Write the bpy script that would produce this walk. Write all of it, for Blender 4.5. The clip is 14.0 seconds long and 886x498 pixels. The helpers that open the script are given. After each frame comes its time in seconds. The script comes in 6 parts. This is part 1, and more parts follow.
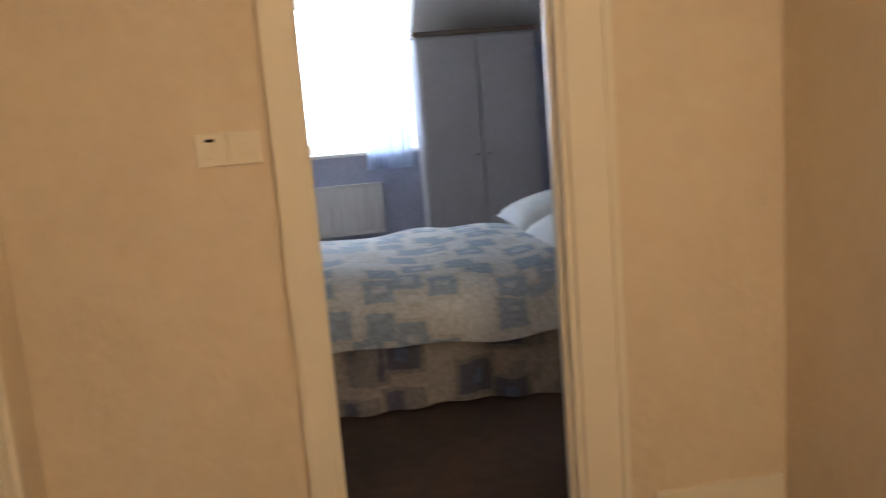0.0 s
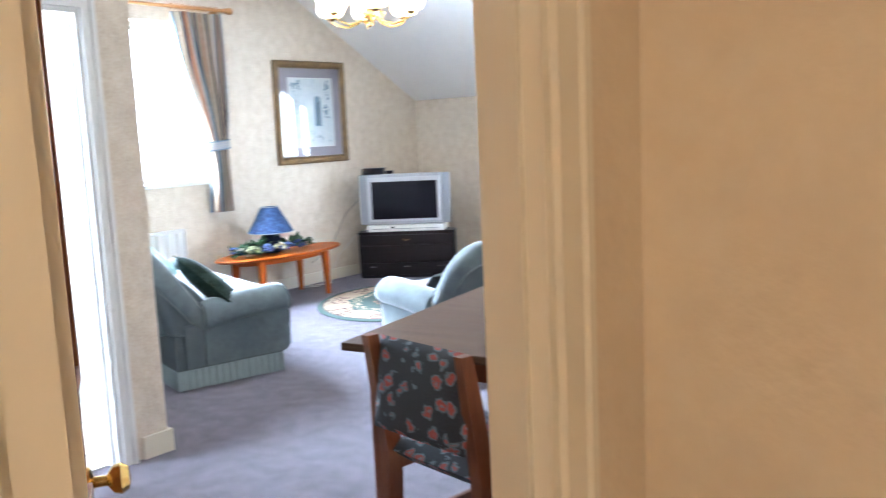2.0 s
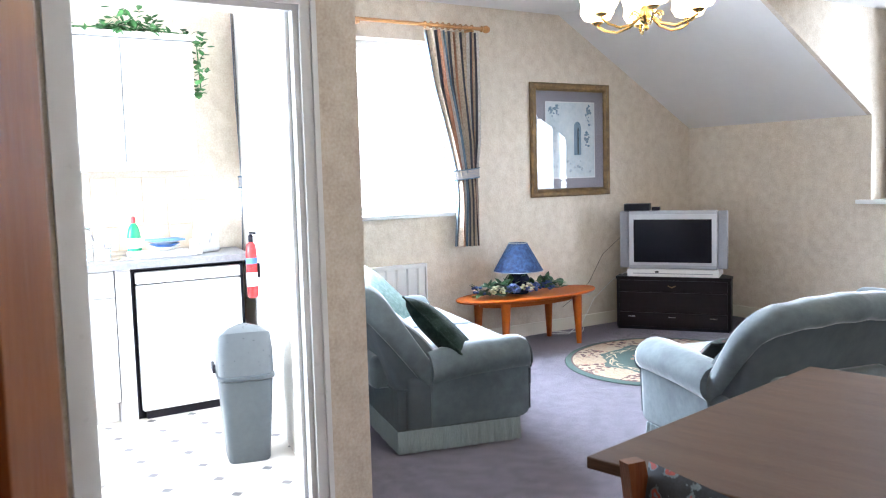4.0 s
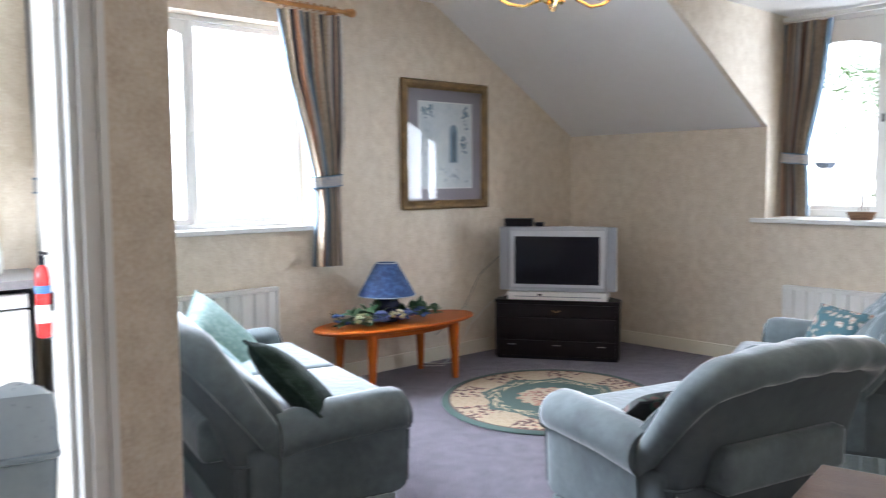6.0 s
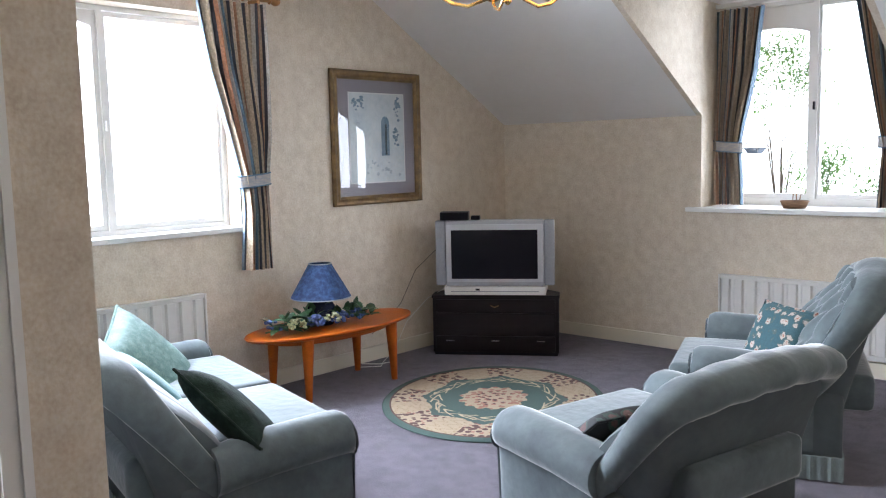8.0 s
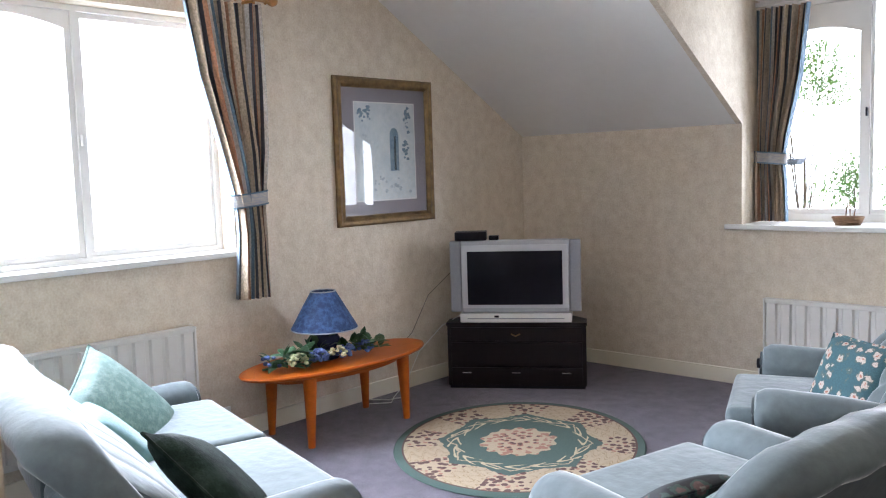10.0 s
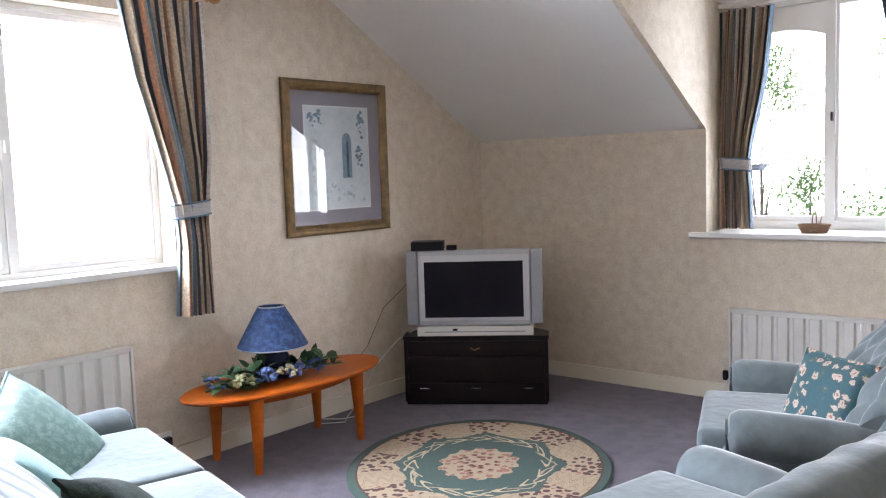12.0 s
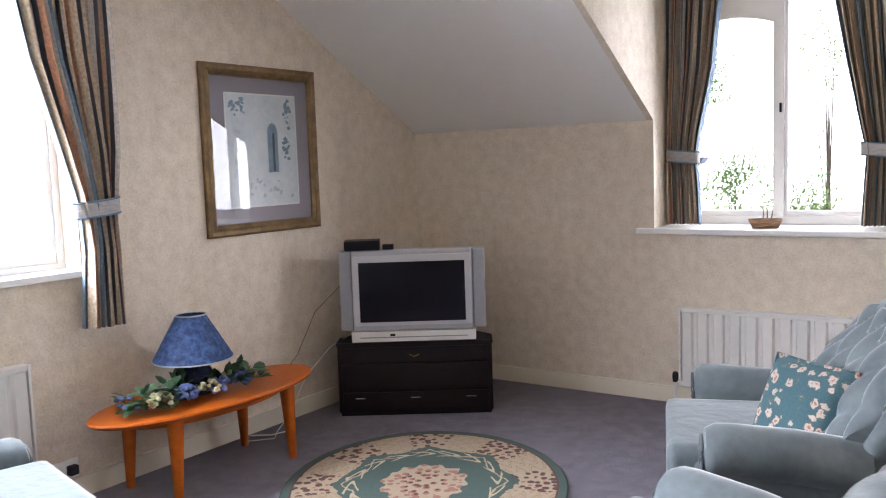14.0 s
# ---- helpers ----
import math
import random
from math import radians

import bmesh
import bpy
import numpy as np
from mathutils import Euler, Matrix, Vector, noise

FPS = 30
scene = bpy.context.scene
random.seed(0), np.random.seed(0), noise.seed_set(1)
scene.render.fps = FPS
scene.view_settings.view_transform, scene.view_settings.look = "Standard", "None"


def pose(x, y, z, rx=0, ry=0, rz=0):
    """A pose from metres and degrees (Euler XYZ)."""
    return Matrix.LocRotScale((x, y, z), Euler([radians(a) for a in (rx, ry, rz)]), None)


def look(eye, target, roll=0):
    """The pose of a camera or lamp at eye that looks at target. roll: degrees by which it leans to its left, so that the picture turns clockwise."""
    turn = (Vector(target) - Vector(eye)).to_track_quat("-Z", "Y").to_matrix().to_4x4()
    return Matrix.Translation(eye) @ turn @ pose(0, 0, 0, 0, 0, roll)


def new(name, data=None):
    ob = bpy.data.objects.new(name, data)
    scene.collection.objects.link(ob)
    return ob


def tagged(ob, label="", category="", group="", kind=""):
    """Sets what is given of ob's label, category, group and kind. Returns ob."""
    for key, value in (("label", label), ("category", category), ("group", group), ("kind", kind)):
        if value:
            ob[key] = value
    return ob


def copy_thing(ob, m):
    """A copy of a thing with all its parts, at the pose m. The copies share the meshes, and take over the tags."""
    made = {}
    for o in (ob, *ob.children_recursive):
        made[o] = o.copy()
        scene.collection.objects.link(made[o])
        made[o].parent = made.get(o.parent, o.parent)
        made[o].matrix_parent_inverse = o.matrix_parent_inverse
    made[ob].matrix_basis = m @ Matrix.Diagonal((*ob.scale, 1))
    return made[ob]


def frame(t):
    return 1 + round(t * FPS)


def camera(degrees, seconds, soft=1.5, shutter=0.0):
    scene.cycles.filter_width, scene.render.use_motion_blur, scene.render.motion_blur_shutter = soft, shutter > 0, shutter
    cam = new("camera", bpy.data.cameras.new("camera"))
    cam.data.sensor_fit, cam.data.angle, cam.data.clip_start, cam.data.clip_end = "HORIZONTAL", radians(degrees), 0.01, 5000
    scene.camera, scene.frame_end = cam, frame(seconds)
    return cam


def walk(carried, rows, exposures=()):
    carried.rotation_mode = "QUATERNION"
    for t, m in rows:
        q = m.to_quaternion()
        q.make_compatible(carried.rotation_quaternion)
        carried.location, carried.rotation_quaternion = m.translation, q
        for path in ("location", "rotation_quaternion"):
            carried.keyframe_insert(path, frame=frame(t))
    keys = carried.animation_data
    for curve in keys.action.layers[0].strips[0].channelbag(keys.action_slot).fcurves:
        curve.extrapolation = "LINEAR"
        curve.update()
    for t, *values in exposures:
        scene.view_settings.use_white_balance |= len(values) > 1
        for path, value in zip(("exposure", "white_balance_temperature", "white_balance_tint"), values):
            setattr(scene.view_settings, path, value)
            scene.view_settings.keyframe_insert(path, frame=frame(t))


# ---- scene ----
cam = camera(55.0, 14.0, soft=1.1, shutter=0.4)
PATH = [
    (0, (6.146, -7.802, 1.293), (6.415, -5.851, 0.944), -4.6),
    (0.2, (6.15, -7.739, 1.314), (6.251, -5.771, 0.971), -3.9),
    (0.5, (6.157, -7.55, 1.31), (6.028, -5.581, 0.982), -2.6),
    (0.8, (6.124, -7.397, 1.304), (5.744, -5.456, 1.006), -2.8),
    (1, (6.111, -7.313, 1.312), (5.562, -5.411, 1.032), -2.9),
    (1.5, (6.055, -7.143, 1.325), (5.125, -5.388, 1.092), -2.3),
    (2, (6.03, -6.925, 1.376), (4.766, -5.4, 1.101), -2.6),
    (2.2, (5.976, -6.862, 1.383), (4.618, -5.419, 1.113), -2.2),
    (2.5, (5.868, -6.757, 1.366), (4.413, -5.407, 1.114), -2.6),
    (2.6, (5.818, -6.705, 1.356), (4.331, -5.39, 1.113), -2.3),
    (3, (5.714, -6.577, 1.331), (4.111, -5.399, 1.12), -2.0),
    (3.2, (5.658, -6.535, 1.343), (4.001, -5.432, 1.144), -2.0),
    (5.3, (4.935, -5.988, 1.343), (3.271, -4.887, 1.2), -1.1),
    (5.5, (4.837, -5.936, 1.337), (3.195, -4.805, 1.187), -0.6),
    (6, (4.647, -5.824, 1.345), (3.186, -4.468, 1.183), -0.4),
    (6.5, (4.534, -5.801, 1.352), (3.258, -4.27, 1.18), 0.0),
    (7, (4.538, -5.812, 1.405), (3.277, -4.267, 1.209), -0.5),
    (7.5, (4.566, -5.789, 1.461), (3.232, -4.315, 1.245), -0.9),
    (8, (4.455, -5.733, 1.469), (3.122, -4.258, 1.249), -1.3),
    (10.5, (3.993, -5.293, 1.476), (2.648, -3.823, 1.298), -1.9),
    (11, (3.948, -5.248, 1.481), (2.62, -3.763, 1.306), -1.9),
    (11.5, (3.931, -5.216, 1.485), (2.627, -3.709, 1.308), -1.9),
    (12, (3.901, -5.17, 1.489), (2.627, -3.639, 1.309), -1.9),
    (12.5, (3.868, -5.146, 1.488), (2.627, -3.588, 1.307), -2.0),
    (13, (3.843, -5.12, 1.484), (2.639, -3.534, 1.301), -2.0),
    (13.5, (3.776, -5.066, 1.48), (2.608, -3.453, 1.292), -2.1),
    (14, (3.606, -4.94, 1.484), (2.478, -3.3, 1.286), -2.0),
]

walk(cam, [(t, look(eye, target, roll)) for t, eye, target, roll in PATH],
     exposures=[(0.0, 0.25, 6050, 10), (0.5, 0.2, 6050, 10), (1.0, 0.38, 5850, 10), (1.5, 0.5, 5700, 10), (2.0, 0.64, 5500, 10), (3.2, 0.38, 5600, 12), (5.3, -0.38, 6100, 14), (6.5, -0.65, 6100, 14), (8.0, -0.68, 6130, 15), (11.0, -0.62, 6250, 17), (14.0, -0.63, 6450, 21)])

# ---------------------------------------------------------------- world, sun, large lights
world = bpy.data.worlds.new("sky_world")
scene.world = world
world.use_nodes = True
wn = world.node_tree
sky = wn.nodes.new("ShaderNodeTexSky")
sky.sky_type, sky.sun_disc = "NISHITA", False
sky.sun_elevation, sky.sun_rotation = radians(48), radians(140)
wn.links.new(sky.outputs[0], wn.nodes["Background"].inputs[0])
wn.nodes["Background"].inputs[1].default_value = 0.15

sun = new("sun", bpy.data.lights.new("sun", "SUN"))
sun.data.energy, sun.data.angle, sun.data.color = 4.0, radians(0.5), (1, 0.95, 0.88)
sun.matrix_world = look((20, -24, 34), (0, 0, 0))


def area_lamp(name, eye, target, w, h, power, colour):
    lamp = new(name, bpy.data.lights.new(name, "AREA"))
    lamp.data.shape, lamp.data.size, lamp.data.size_y = "RECTANGLE", w, h
    lamp.data.energy, lamp.data.color = power, colour
    lamp.matrix_world = look(eye, target)
    return lamp


def point_lamp(name, at, power, colour, radius):
    lamp = new(name, bpy.data.lights.new(name, "POINT"))
    lamp.data.energy, lamp.data.color, lamp.data.shadow_soft_size = power, colour, radius
    lamp.location = at
    return lamp


DAY = (0.80, 0.90, 1.0)
WARM = (1.0, 0.77, 0.52)
area_lamp("daylight_gable", (-0.65, -3.43, 2.08), (1.5, -3.43, 0.75), 2.3, 1.8, 1450, DAY)
area_lamp("daylight_dormer", (2.37, 1.5, 3.1), (2.3, -1.2, 0.6), 1.7, 1.3, 130, DAY)
area_lamp("daylight_dormer_side", (4.35, 1.55, 1.8), (2.0, -0.3, 1.6), 1.3, 1.6, 460, DAY)
area_lamp("daylight_kitchen", (1.25, -7.42, 1.65), (1.25, -5.5, 1.2), 1.3, 1.2, 265, DAY)
area_lamp("daylight_bedroom", (6.4, 0.72, 1.55), (6.4, -3.0, 0.9), 1.5, 1.5, 195, DAY)
point_lamp("hall_bulb", (6.9, -8.4, 1.85), 40, (1.0, 0.75, 0.48), 0.06)

# ---------------------------------------------------------------- materials
MATS = {}


def node(nt, kind, **inputs):
    n = nt.nodes.new(kind)
    for key, value in inputs.items():
        n.inputs[key.replace("_", " ")].default_value = value
    return n


def mat(name, c1, c2=None, scale=6.0, rough=0.6, bump=0.0, bscale=80.0, metal=0.0, sheen=0.0, coat=0.0, stretch=(1, 1, 1), wear=0.25, lo=0.35, hi=0.65):
    """Two colours mixed by a cloudy noise, a finer grain over it, and a fine relief."""
    if name in MATS:
        return MATS[name]
    m = bpy.data.materials.new(name)
    m.use_nodes = True
    nt = m.node_tree
    bsdf = nt.nodes["Principled BSDF"]
    c2 = c2 or tuple(v * 0.85 for v in c1)
    co = nt.nodes.new("ShaderNodeTexCoord")
    mp = nt.nodes.new("ShaderNodeMapping")
    mp.inputs["Scale"].default_value = stretch
    nt.links.new(co.outputs["Object"], mp.inputs[0])
    n1 = node(nt, "ShaderNodeTexNoise", Scale=scale, Detail=6.0, Roughness=0.62)
    n2 = node(nt, "ShaderNodeTexNoise", Scale=scale * 7, Detail=3.0)
    nt.links.new(mp.outputs[0], n1.inputs["Vector"])
    nt.links.new(mp.outputs[0], n2.inputs["Vector"])
    r1 = nt.nodes.new("ShaderNodeValToRGB")
    r1.color_ramp.elements[0].position, r1.color_ramp.elements[1].position = lo, hi
    r1.color_ramp.elements[0].color, r1.color_ramp.elements[1].color = (*c1, 1), (*c2, 1)
    nt.links.new(n1.outputs["Fac"], r1.inputs[0])
    mix = nt.nodes.new("ShaderNodeMix")
    mix.data_type, mix.blend_type = "RGBA", "OVERLAY"
    mix.inputs[0].default_value = wear
    nt.links.new(r1.outputs[0], mix.inputs[6])
    nt.links.new(n2.outputs["Fac"], mix.inputs[7])
    nt.links.new(mix.outputs[2], bsdf.inputs["Base Color"])
    rr = nt.nodes.new("ShaderNodeMapRange")
    rr.inputs["To Min"].default_value, rr.inputs["To Max"].default_value = max(rough - 0.07, 0.02), min(rough + 0.07, 1)
    nt.links.new(n2.outputs["Fac"], rr.inputs[0])
    nt.links.new(rr.outputs[0], bsdf.inputs["Roughness"])
    bsdf.inputs["Metallic"].default_value = metal
    if max(c1) < 0.06:
        bsdf.inputs["Specular IOR Level"].default_value = 0.07
    if sheen:
        bsdf.inputs["Sheen Weight"].default_value, bsdf.inputs["Sheen Roughness"].default_value = sheen, 0.3
    if coat:
        bsdf.inputs["Coat Weight"].default_value, bsdf.inputs["Coat Roughness"].default_value = coat, 0.12
    if bump:
        n3 = node(nt, "ShaderNodeTexNoise", Scale=bscale, Detail=4.0)
        nt.links.new(mp.outputs[0], n3.inputs["Vector"])
        b = nt.nodes.new("ShaderNodeBump")
        b.inputs["Strength"].default_value, b.inputs["Distance"].default_value = bump, 0.01
        nt.links.new(n3.outputs["Fac"], b.inputs["Height"])
        nt.links.new(b.outputs[0], bsdf.inputs["Normal"])
    MATS[name] = m
    return m


def glow(name, colour, strength):
    m = bpy.data.materials.new(name)
    m.use_nodes = True
    b = m.node_tree.nodes["Principled BSDF"]
    b.inputs["Base Color"].default_value = (*colour, 1)
    b.inputs["Emission Color"].default_value = (*colour, 1)
    b.inputs["Emission Strength"].default_value = strength
    return m


def glass(name, tint=(1, 1, 1), rough=0.0):
    m = bpy.data.materials.new(name)
    m.use_nodes = True
    b = m.node_tree.nodes["Principled BSDF"]
    b.inputs["Base Color"].default_value = (*tint, 1)
    b.inputs["Transmission Weight"].default_value = 1.0
    b.inputs["Roughness"].default_value = rough
    b.inputs["IOR"].default_value = 1.45
    return m


def wood(name, dark, light, scale=5.0, along=0, rough=0.35, coat=0.3):
    """Grain drawn out along one axis."""
    st = [9.0, 9.0, 9.0]
    st[along] = 0.7
    m = mat(name, dark, light, scale, rough, 0.12, 30, coat=coat, stretch=tuple(st), wear=0.3, lo=0.3, hi=0.7)
    m.node_tree.nodes["Principled BSDF"].inputs["Specular IOR Level"].default_value = 0.22
    return m


paper = mat("cream_wallpaper", (0.73, 0.64, 0.52), (0.60, 0.505, 0.39), 13.0, 0.75, 0.3, 34, wear=0.4, lo=0.36, hi=0.74)
hall_paper = mat("hall_wallpaper", (0.74, 0.63, 0.475), (0.70, 0.59, 0.44), 3.0, 0.6, 0.35, 26, wear=0.1)
white_wall = mat("white_emulsion", (0.82, 0.80, 0.76), (0.78, 0.76, 0.72), 3.0, 0.7, 0.1, 60)
blue_wall = mat("lilac_wallpaper", (0.46, 0.47, 0.56), (0.40, 0.41, 0.50), 4.0, 0.7, 0.2, 50)
ceil_paint = mat("ceiling_paint", (0.85, 0.83, 0.80), (0.83, 0.81, 0.78), 2.0, 0.85, 0.06, 70, wear=0.1)
gloss = mat("cream_gloss_paint", (0.80, 0.735, 0.60), (0.79, 0.725, 0.59), 1.5, 0.32, 0.02, 20, wear=0.0)
white_gloss = mat("white_gloss_paint", (0.84, 0.83, 0.80), (0.80, 0.79, 0.76), 3.0, 0.3, 0.04, 20, wear=0.1)
carpet = mat("mauve_carpet", (0.17, 0.146, 0.18), (0.152, 0.132, 0.163), 1.6, 0.95, 0.9, 420, sheen=0.2, wear=0.5)
brown_carpet = mat("brown_carpet", (0.10, 0.06, 0.045), (0.07, 0.042, 0.032), 2.2, 0.95, 0.9, 420, wear=0.5)
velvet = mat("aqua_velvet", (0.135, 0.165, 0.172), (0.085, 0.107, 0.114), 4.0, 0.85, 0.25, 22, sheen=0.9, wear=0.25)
# same velvet, darkened: shade painted into outer backs, bases and piping
velvet_shaded = mat("aqua_velvet_shaded", (0.085, 0.102, 0.108), (0.062, 0.077, 0.084), 2.6, 0.8, 0.3, 18, sheen=0.08, wear=0.25)
teak = wood("dark_teak", (0.105, 0.032, 0.013), (0.16, 0.055, 0.022), 4.0, 2)
cherry = wood("cherry_wood", (0.35, 0.07, 0.004), (0.45, 0.10, 0.007), 3.0, 1, 0.42, 0.0)
table_wood = wood("walnut_laminate", (0.07, 0.04, 0.026), (0.10, 0.06, 0.038), 3.0, 0, 0.45, 0.0)
table_wood.node_tree.nodes["Principled BSDF"].inputs["Specular IOR Level"].default_value = 0.08
door_wood = wood("stained_door_wood", (0.23, 0.08, 0.024), (0.30, 0.115, 0.038), 4.0, 2, 0.42, 0.1)
pine = wood("pine_pole_wood", (0.45, 0.21, 0.07), (0.56, 0.29, 0.11), 4.0, 1)
mahogany = wood("black_mahogany", (0.006, 0.003, 0.0045), (0.012, 0.006, 0.008), 4.0, 0, 0.4, 0.0)
gilt = mat("gilt_frame", (0.24, 0.15, 0.06), (0.13, 0.08, 0.035), 20, 0.42, 0.4, 90, metal=0.45)
brass = mat("polished_brass", (0.80, 0.55, 0.20), (0.72, 0.48, 0.16), 12, 0.18, metal=1.0, wear=0.1)
chrome = mat("brushed_chrome", (0.72, 0.73, 0.75), (0.65, 0.66, 0.68), 12, 0.2, metal=1.0, wear=0.1)
silver = mat("silver_plastic", (0.46, 0.47, 0.50), (0.43, 0.44, 0.47), 8, 0.35, 0.03, 120, metal=0.25, wear=0.08)
silver_dark = mat("grey_speaker_cloth", (0.33, 0.34, 0.37), (0.30, 0.31, 0.34), 60, 0.6, 0.2, 600)
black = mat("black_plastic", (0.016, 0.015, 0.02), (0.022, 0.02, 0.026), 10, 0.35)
screen_mat = mat("dark_tube_glass", (0.012, 0.011, 0.016), (0.014, 0.013, 0.018), 3, 0.08, wear=0.02, coat=0.15)
white_plastic = mat("white_plastic", (0.82, 0.81, 0.78), (0.79, 0.78, 0.75), 8, 0.3, wear=0.08)
rad_paint = mat("radiator_enamel", (0.78, 0.76, 0.72), (0.75, 0.73, 0.69), 4, 0.35, wear=0.1)
worktop_mat = mat("grey_laminate", (0.30, 0.30, 0.31), (0.24, 0.24, 0.25), 60, 0.4, wear=0.3)
unit_white = mat("white_unit_laminate", (0.83, 0.83, 0.82), (0.80, 0.80, 0.79), 3, 0.3, wear=0.06)
tile_mat = mat("beige_wall_tile", (0.74, 0.60, 0.44), (0.68, 0.54, 0.40), 9, 0.2, wear=0.2)
steel = mat("stainless_steel", (0.62, 0.62, 0.63), (0.55, 0.55, 0.56), 20, 0.25, metal=1.0, stretch=(8, 1, 1))
bin_grey = mat("grey_bin_plastic", (0.075, 0.09, 0.10), (0.065, 0.08, 0.09), 6, 0.35, 0.05, 90, wear=0.12)
red_paint = mat("red_enamel", (0.62, 0.03, 0.03), (0.55, 0.025, 0.025), 8, 0.25, coat=0.3, wear=0.1)
green_plastic = mat("green_bottle_plastic", (0.02, 0.33, 0.14), (0.02, 0.28, 0.12), 8, 0.2, wear=0.1)
blue_cloth = mat("blue_cloth", (0.10, 0.22, 0.52), (0.16, 0.32, 0.62), 20, 0.85, 0.3, 200)
ceramic = mat("white_ceramic", (0.84, 0.83, 0.80), (0.81, 0.80, 0.77), 6, 0.15, wear=0.05)
dark_ceramic = mat("dark_blue_ceramic", (0.02, 0.025, 0.05), (0.03, 0.035, 0.07), 6, 0.15)
leaf_mat = mat("dark_green_leaf", (0.018, 0.06, 0.022), (0.035, 0.10, 0.035), 14, 0.5, 0.1, 60)
ivy_mat = mat("ivy_leaf", (0.03, 0.13, 0.03), (0.08, 0.22, 0.06), 14, 0.45, 0.1, 60)
petal_blue = mat("blue_petal", (0.045, 0.075, 0.22), (0.10, 0.15, 0.33), 30, 0.7)
petal_cream = mat("cream_petal", (0.40, 0.42, 0.22), (0.55, 0.54, 0.36), 30, 0.7)
shade_mat = mat("blue_marbled_shade", (0.010, 0.032, 0.115), (0.045, 0.105, 0.25), 36, 0.7, 0.1, 80, wear=0.5, lo=0.4, hi=0.62)
mount_mat = mat("grey_mount_card", (0.30, 0.27, 0.29), (0.28, 0.255, 0.275), 5, 0.9, wear=0.08)
print_paper = mat("print_paper", (0.72, 0.74, 0.72), (0.58, 0.63, 0.64), 5, 0.85, wear=0.3)
ink_blue = mat("blue_grey_ink", (0.12, 0.20, 0.27), (0.22, 0.31, 0.37), 30, 0.9, wear=0.4)
ink_dark = mat("dark_ink", (0.03, 0.05, 0.07), (0.05, 0.08, 0.10), 30, 0.9)
ink_wash = mat("pale_wash_ink", (0.36, 0.42, 0.45), (0.55, 0.59, 0.60), 16, 0.9, wear=0.4)
pil_green = mat("sage_damask", (0.10, 0.19, 0.17), (0.17, 0.27, 0.235), 26, 0.7, 0.3, 160, sheen=0.1, wear=0.5, lo=0.45, hi=0.6)
pil_dark = mat("dark_green_velvet", (0.010, 0.018, 0.014), (0.022, 0.036, 0.028), 18, 0.7, 0.3, 160, sheen=0.05, wear=0.5, lo=0.45, hi=0.6)
pil_teal = mat("plain_teal_cloth", (0.15, 0.29, 0.29), (0.12, 0.25, 0.26), 10, 0.75, 0.2, 200, sheen=0.4)
fringe_mat = mat("fringe_thread", (0.22, 0.27, 0.27), (0.30, 0.35, 0.34), 60, 0.9, stretch=(6, 6, 0.4), wear=0.6, bump=0.5, bscale=150)
bulb_glass = glow("lit_frosted_glass", (1.0, 0.77, 0.44), 6.0)
pane_glass = glass("window_glass")
frame_glass = glass("picture_glass")
beaker_glass = glass("clear_glass")


def floral(name, ground, flower, heart, leafc, scale, metric="EUCLIDEAN"):
    """Cloth with scattered blossoms on a plain ground."""
    m = bpy.data.materials.new(name)
    m.use_nodes = True
    nt = m.node_tree
    bsdf = nt.nodes["Principled BSDF"]
    co = nt.nodes.new("ShaderNodeTexCoord")
    warp = node(nt, "ShaderNodeTexNoise", Scale=scale * 2.2, Detail=3.0)
    nt.links.new(co.outputs["Object"], warp.inputs["Vector"])
    add = nt.nodes.new("ShaderNodeVectorMath")
    add.operation = "MULTIPLY_ADD"
    add.inputs[1].default_value = (0.035, 0.035, 0.035)
    nt.links.new(warp.outputs["Color"], add.inputs[0])
    nt.links.new(co.outputs["Object"], add.inputs[2])
    vo = node(nt, "ShaderNodeTexVoronoi", Scale=scale, Randomness=0.75)
    vo.distance = metric
    nt.links.new(add.outputs[0], vo.inputs["Vector"])
    r = nt.nodes.new("ShaderNodeValToRGB")
    els = r.color_ramp.elements
    els[0].position, els[0].color = 0.0, (*heart, 1)
    els[1].position, els[1].color = 0.62, (*ground, 1)
    for p, c in ((0.14, heart), (0.17, flower), (0.33, flower), (0.36, leafc), (0.43, leafc), (0.46, ground)):
        e = els.new(p)
        e.color = (*c, 1)
    nt.links.new(vo.outputs["Distance"], r.inputs[0])
    fine = node(nt, "ShaderNodeTexNoise", Scale=scale * 9, Detail=2.0)
    nt.links.new(co.outputs["Object"], fine.inputs["Vector"])
    mix = nt.nodes.new("ShaderNodeMix")
    mix.data_type, mix.blend_type = "RGBA", "OVERLAY"
    mix.inputs[0].default_value = 0.5
    nt.links.new(r.outputs[0], mix.inputs[6])
    nt.links.new(fine.outputs["Fac"], mix.inputs[7])
    nt.links.new(mix.outputs[2], bsdf.inputs["Base Color"])
    bsdf.inputs["Roughness"].default_value = 0.85
    return m


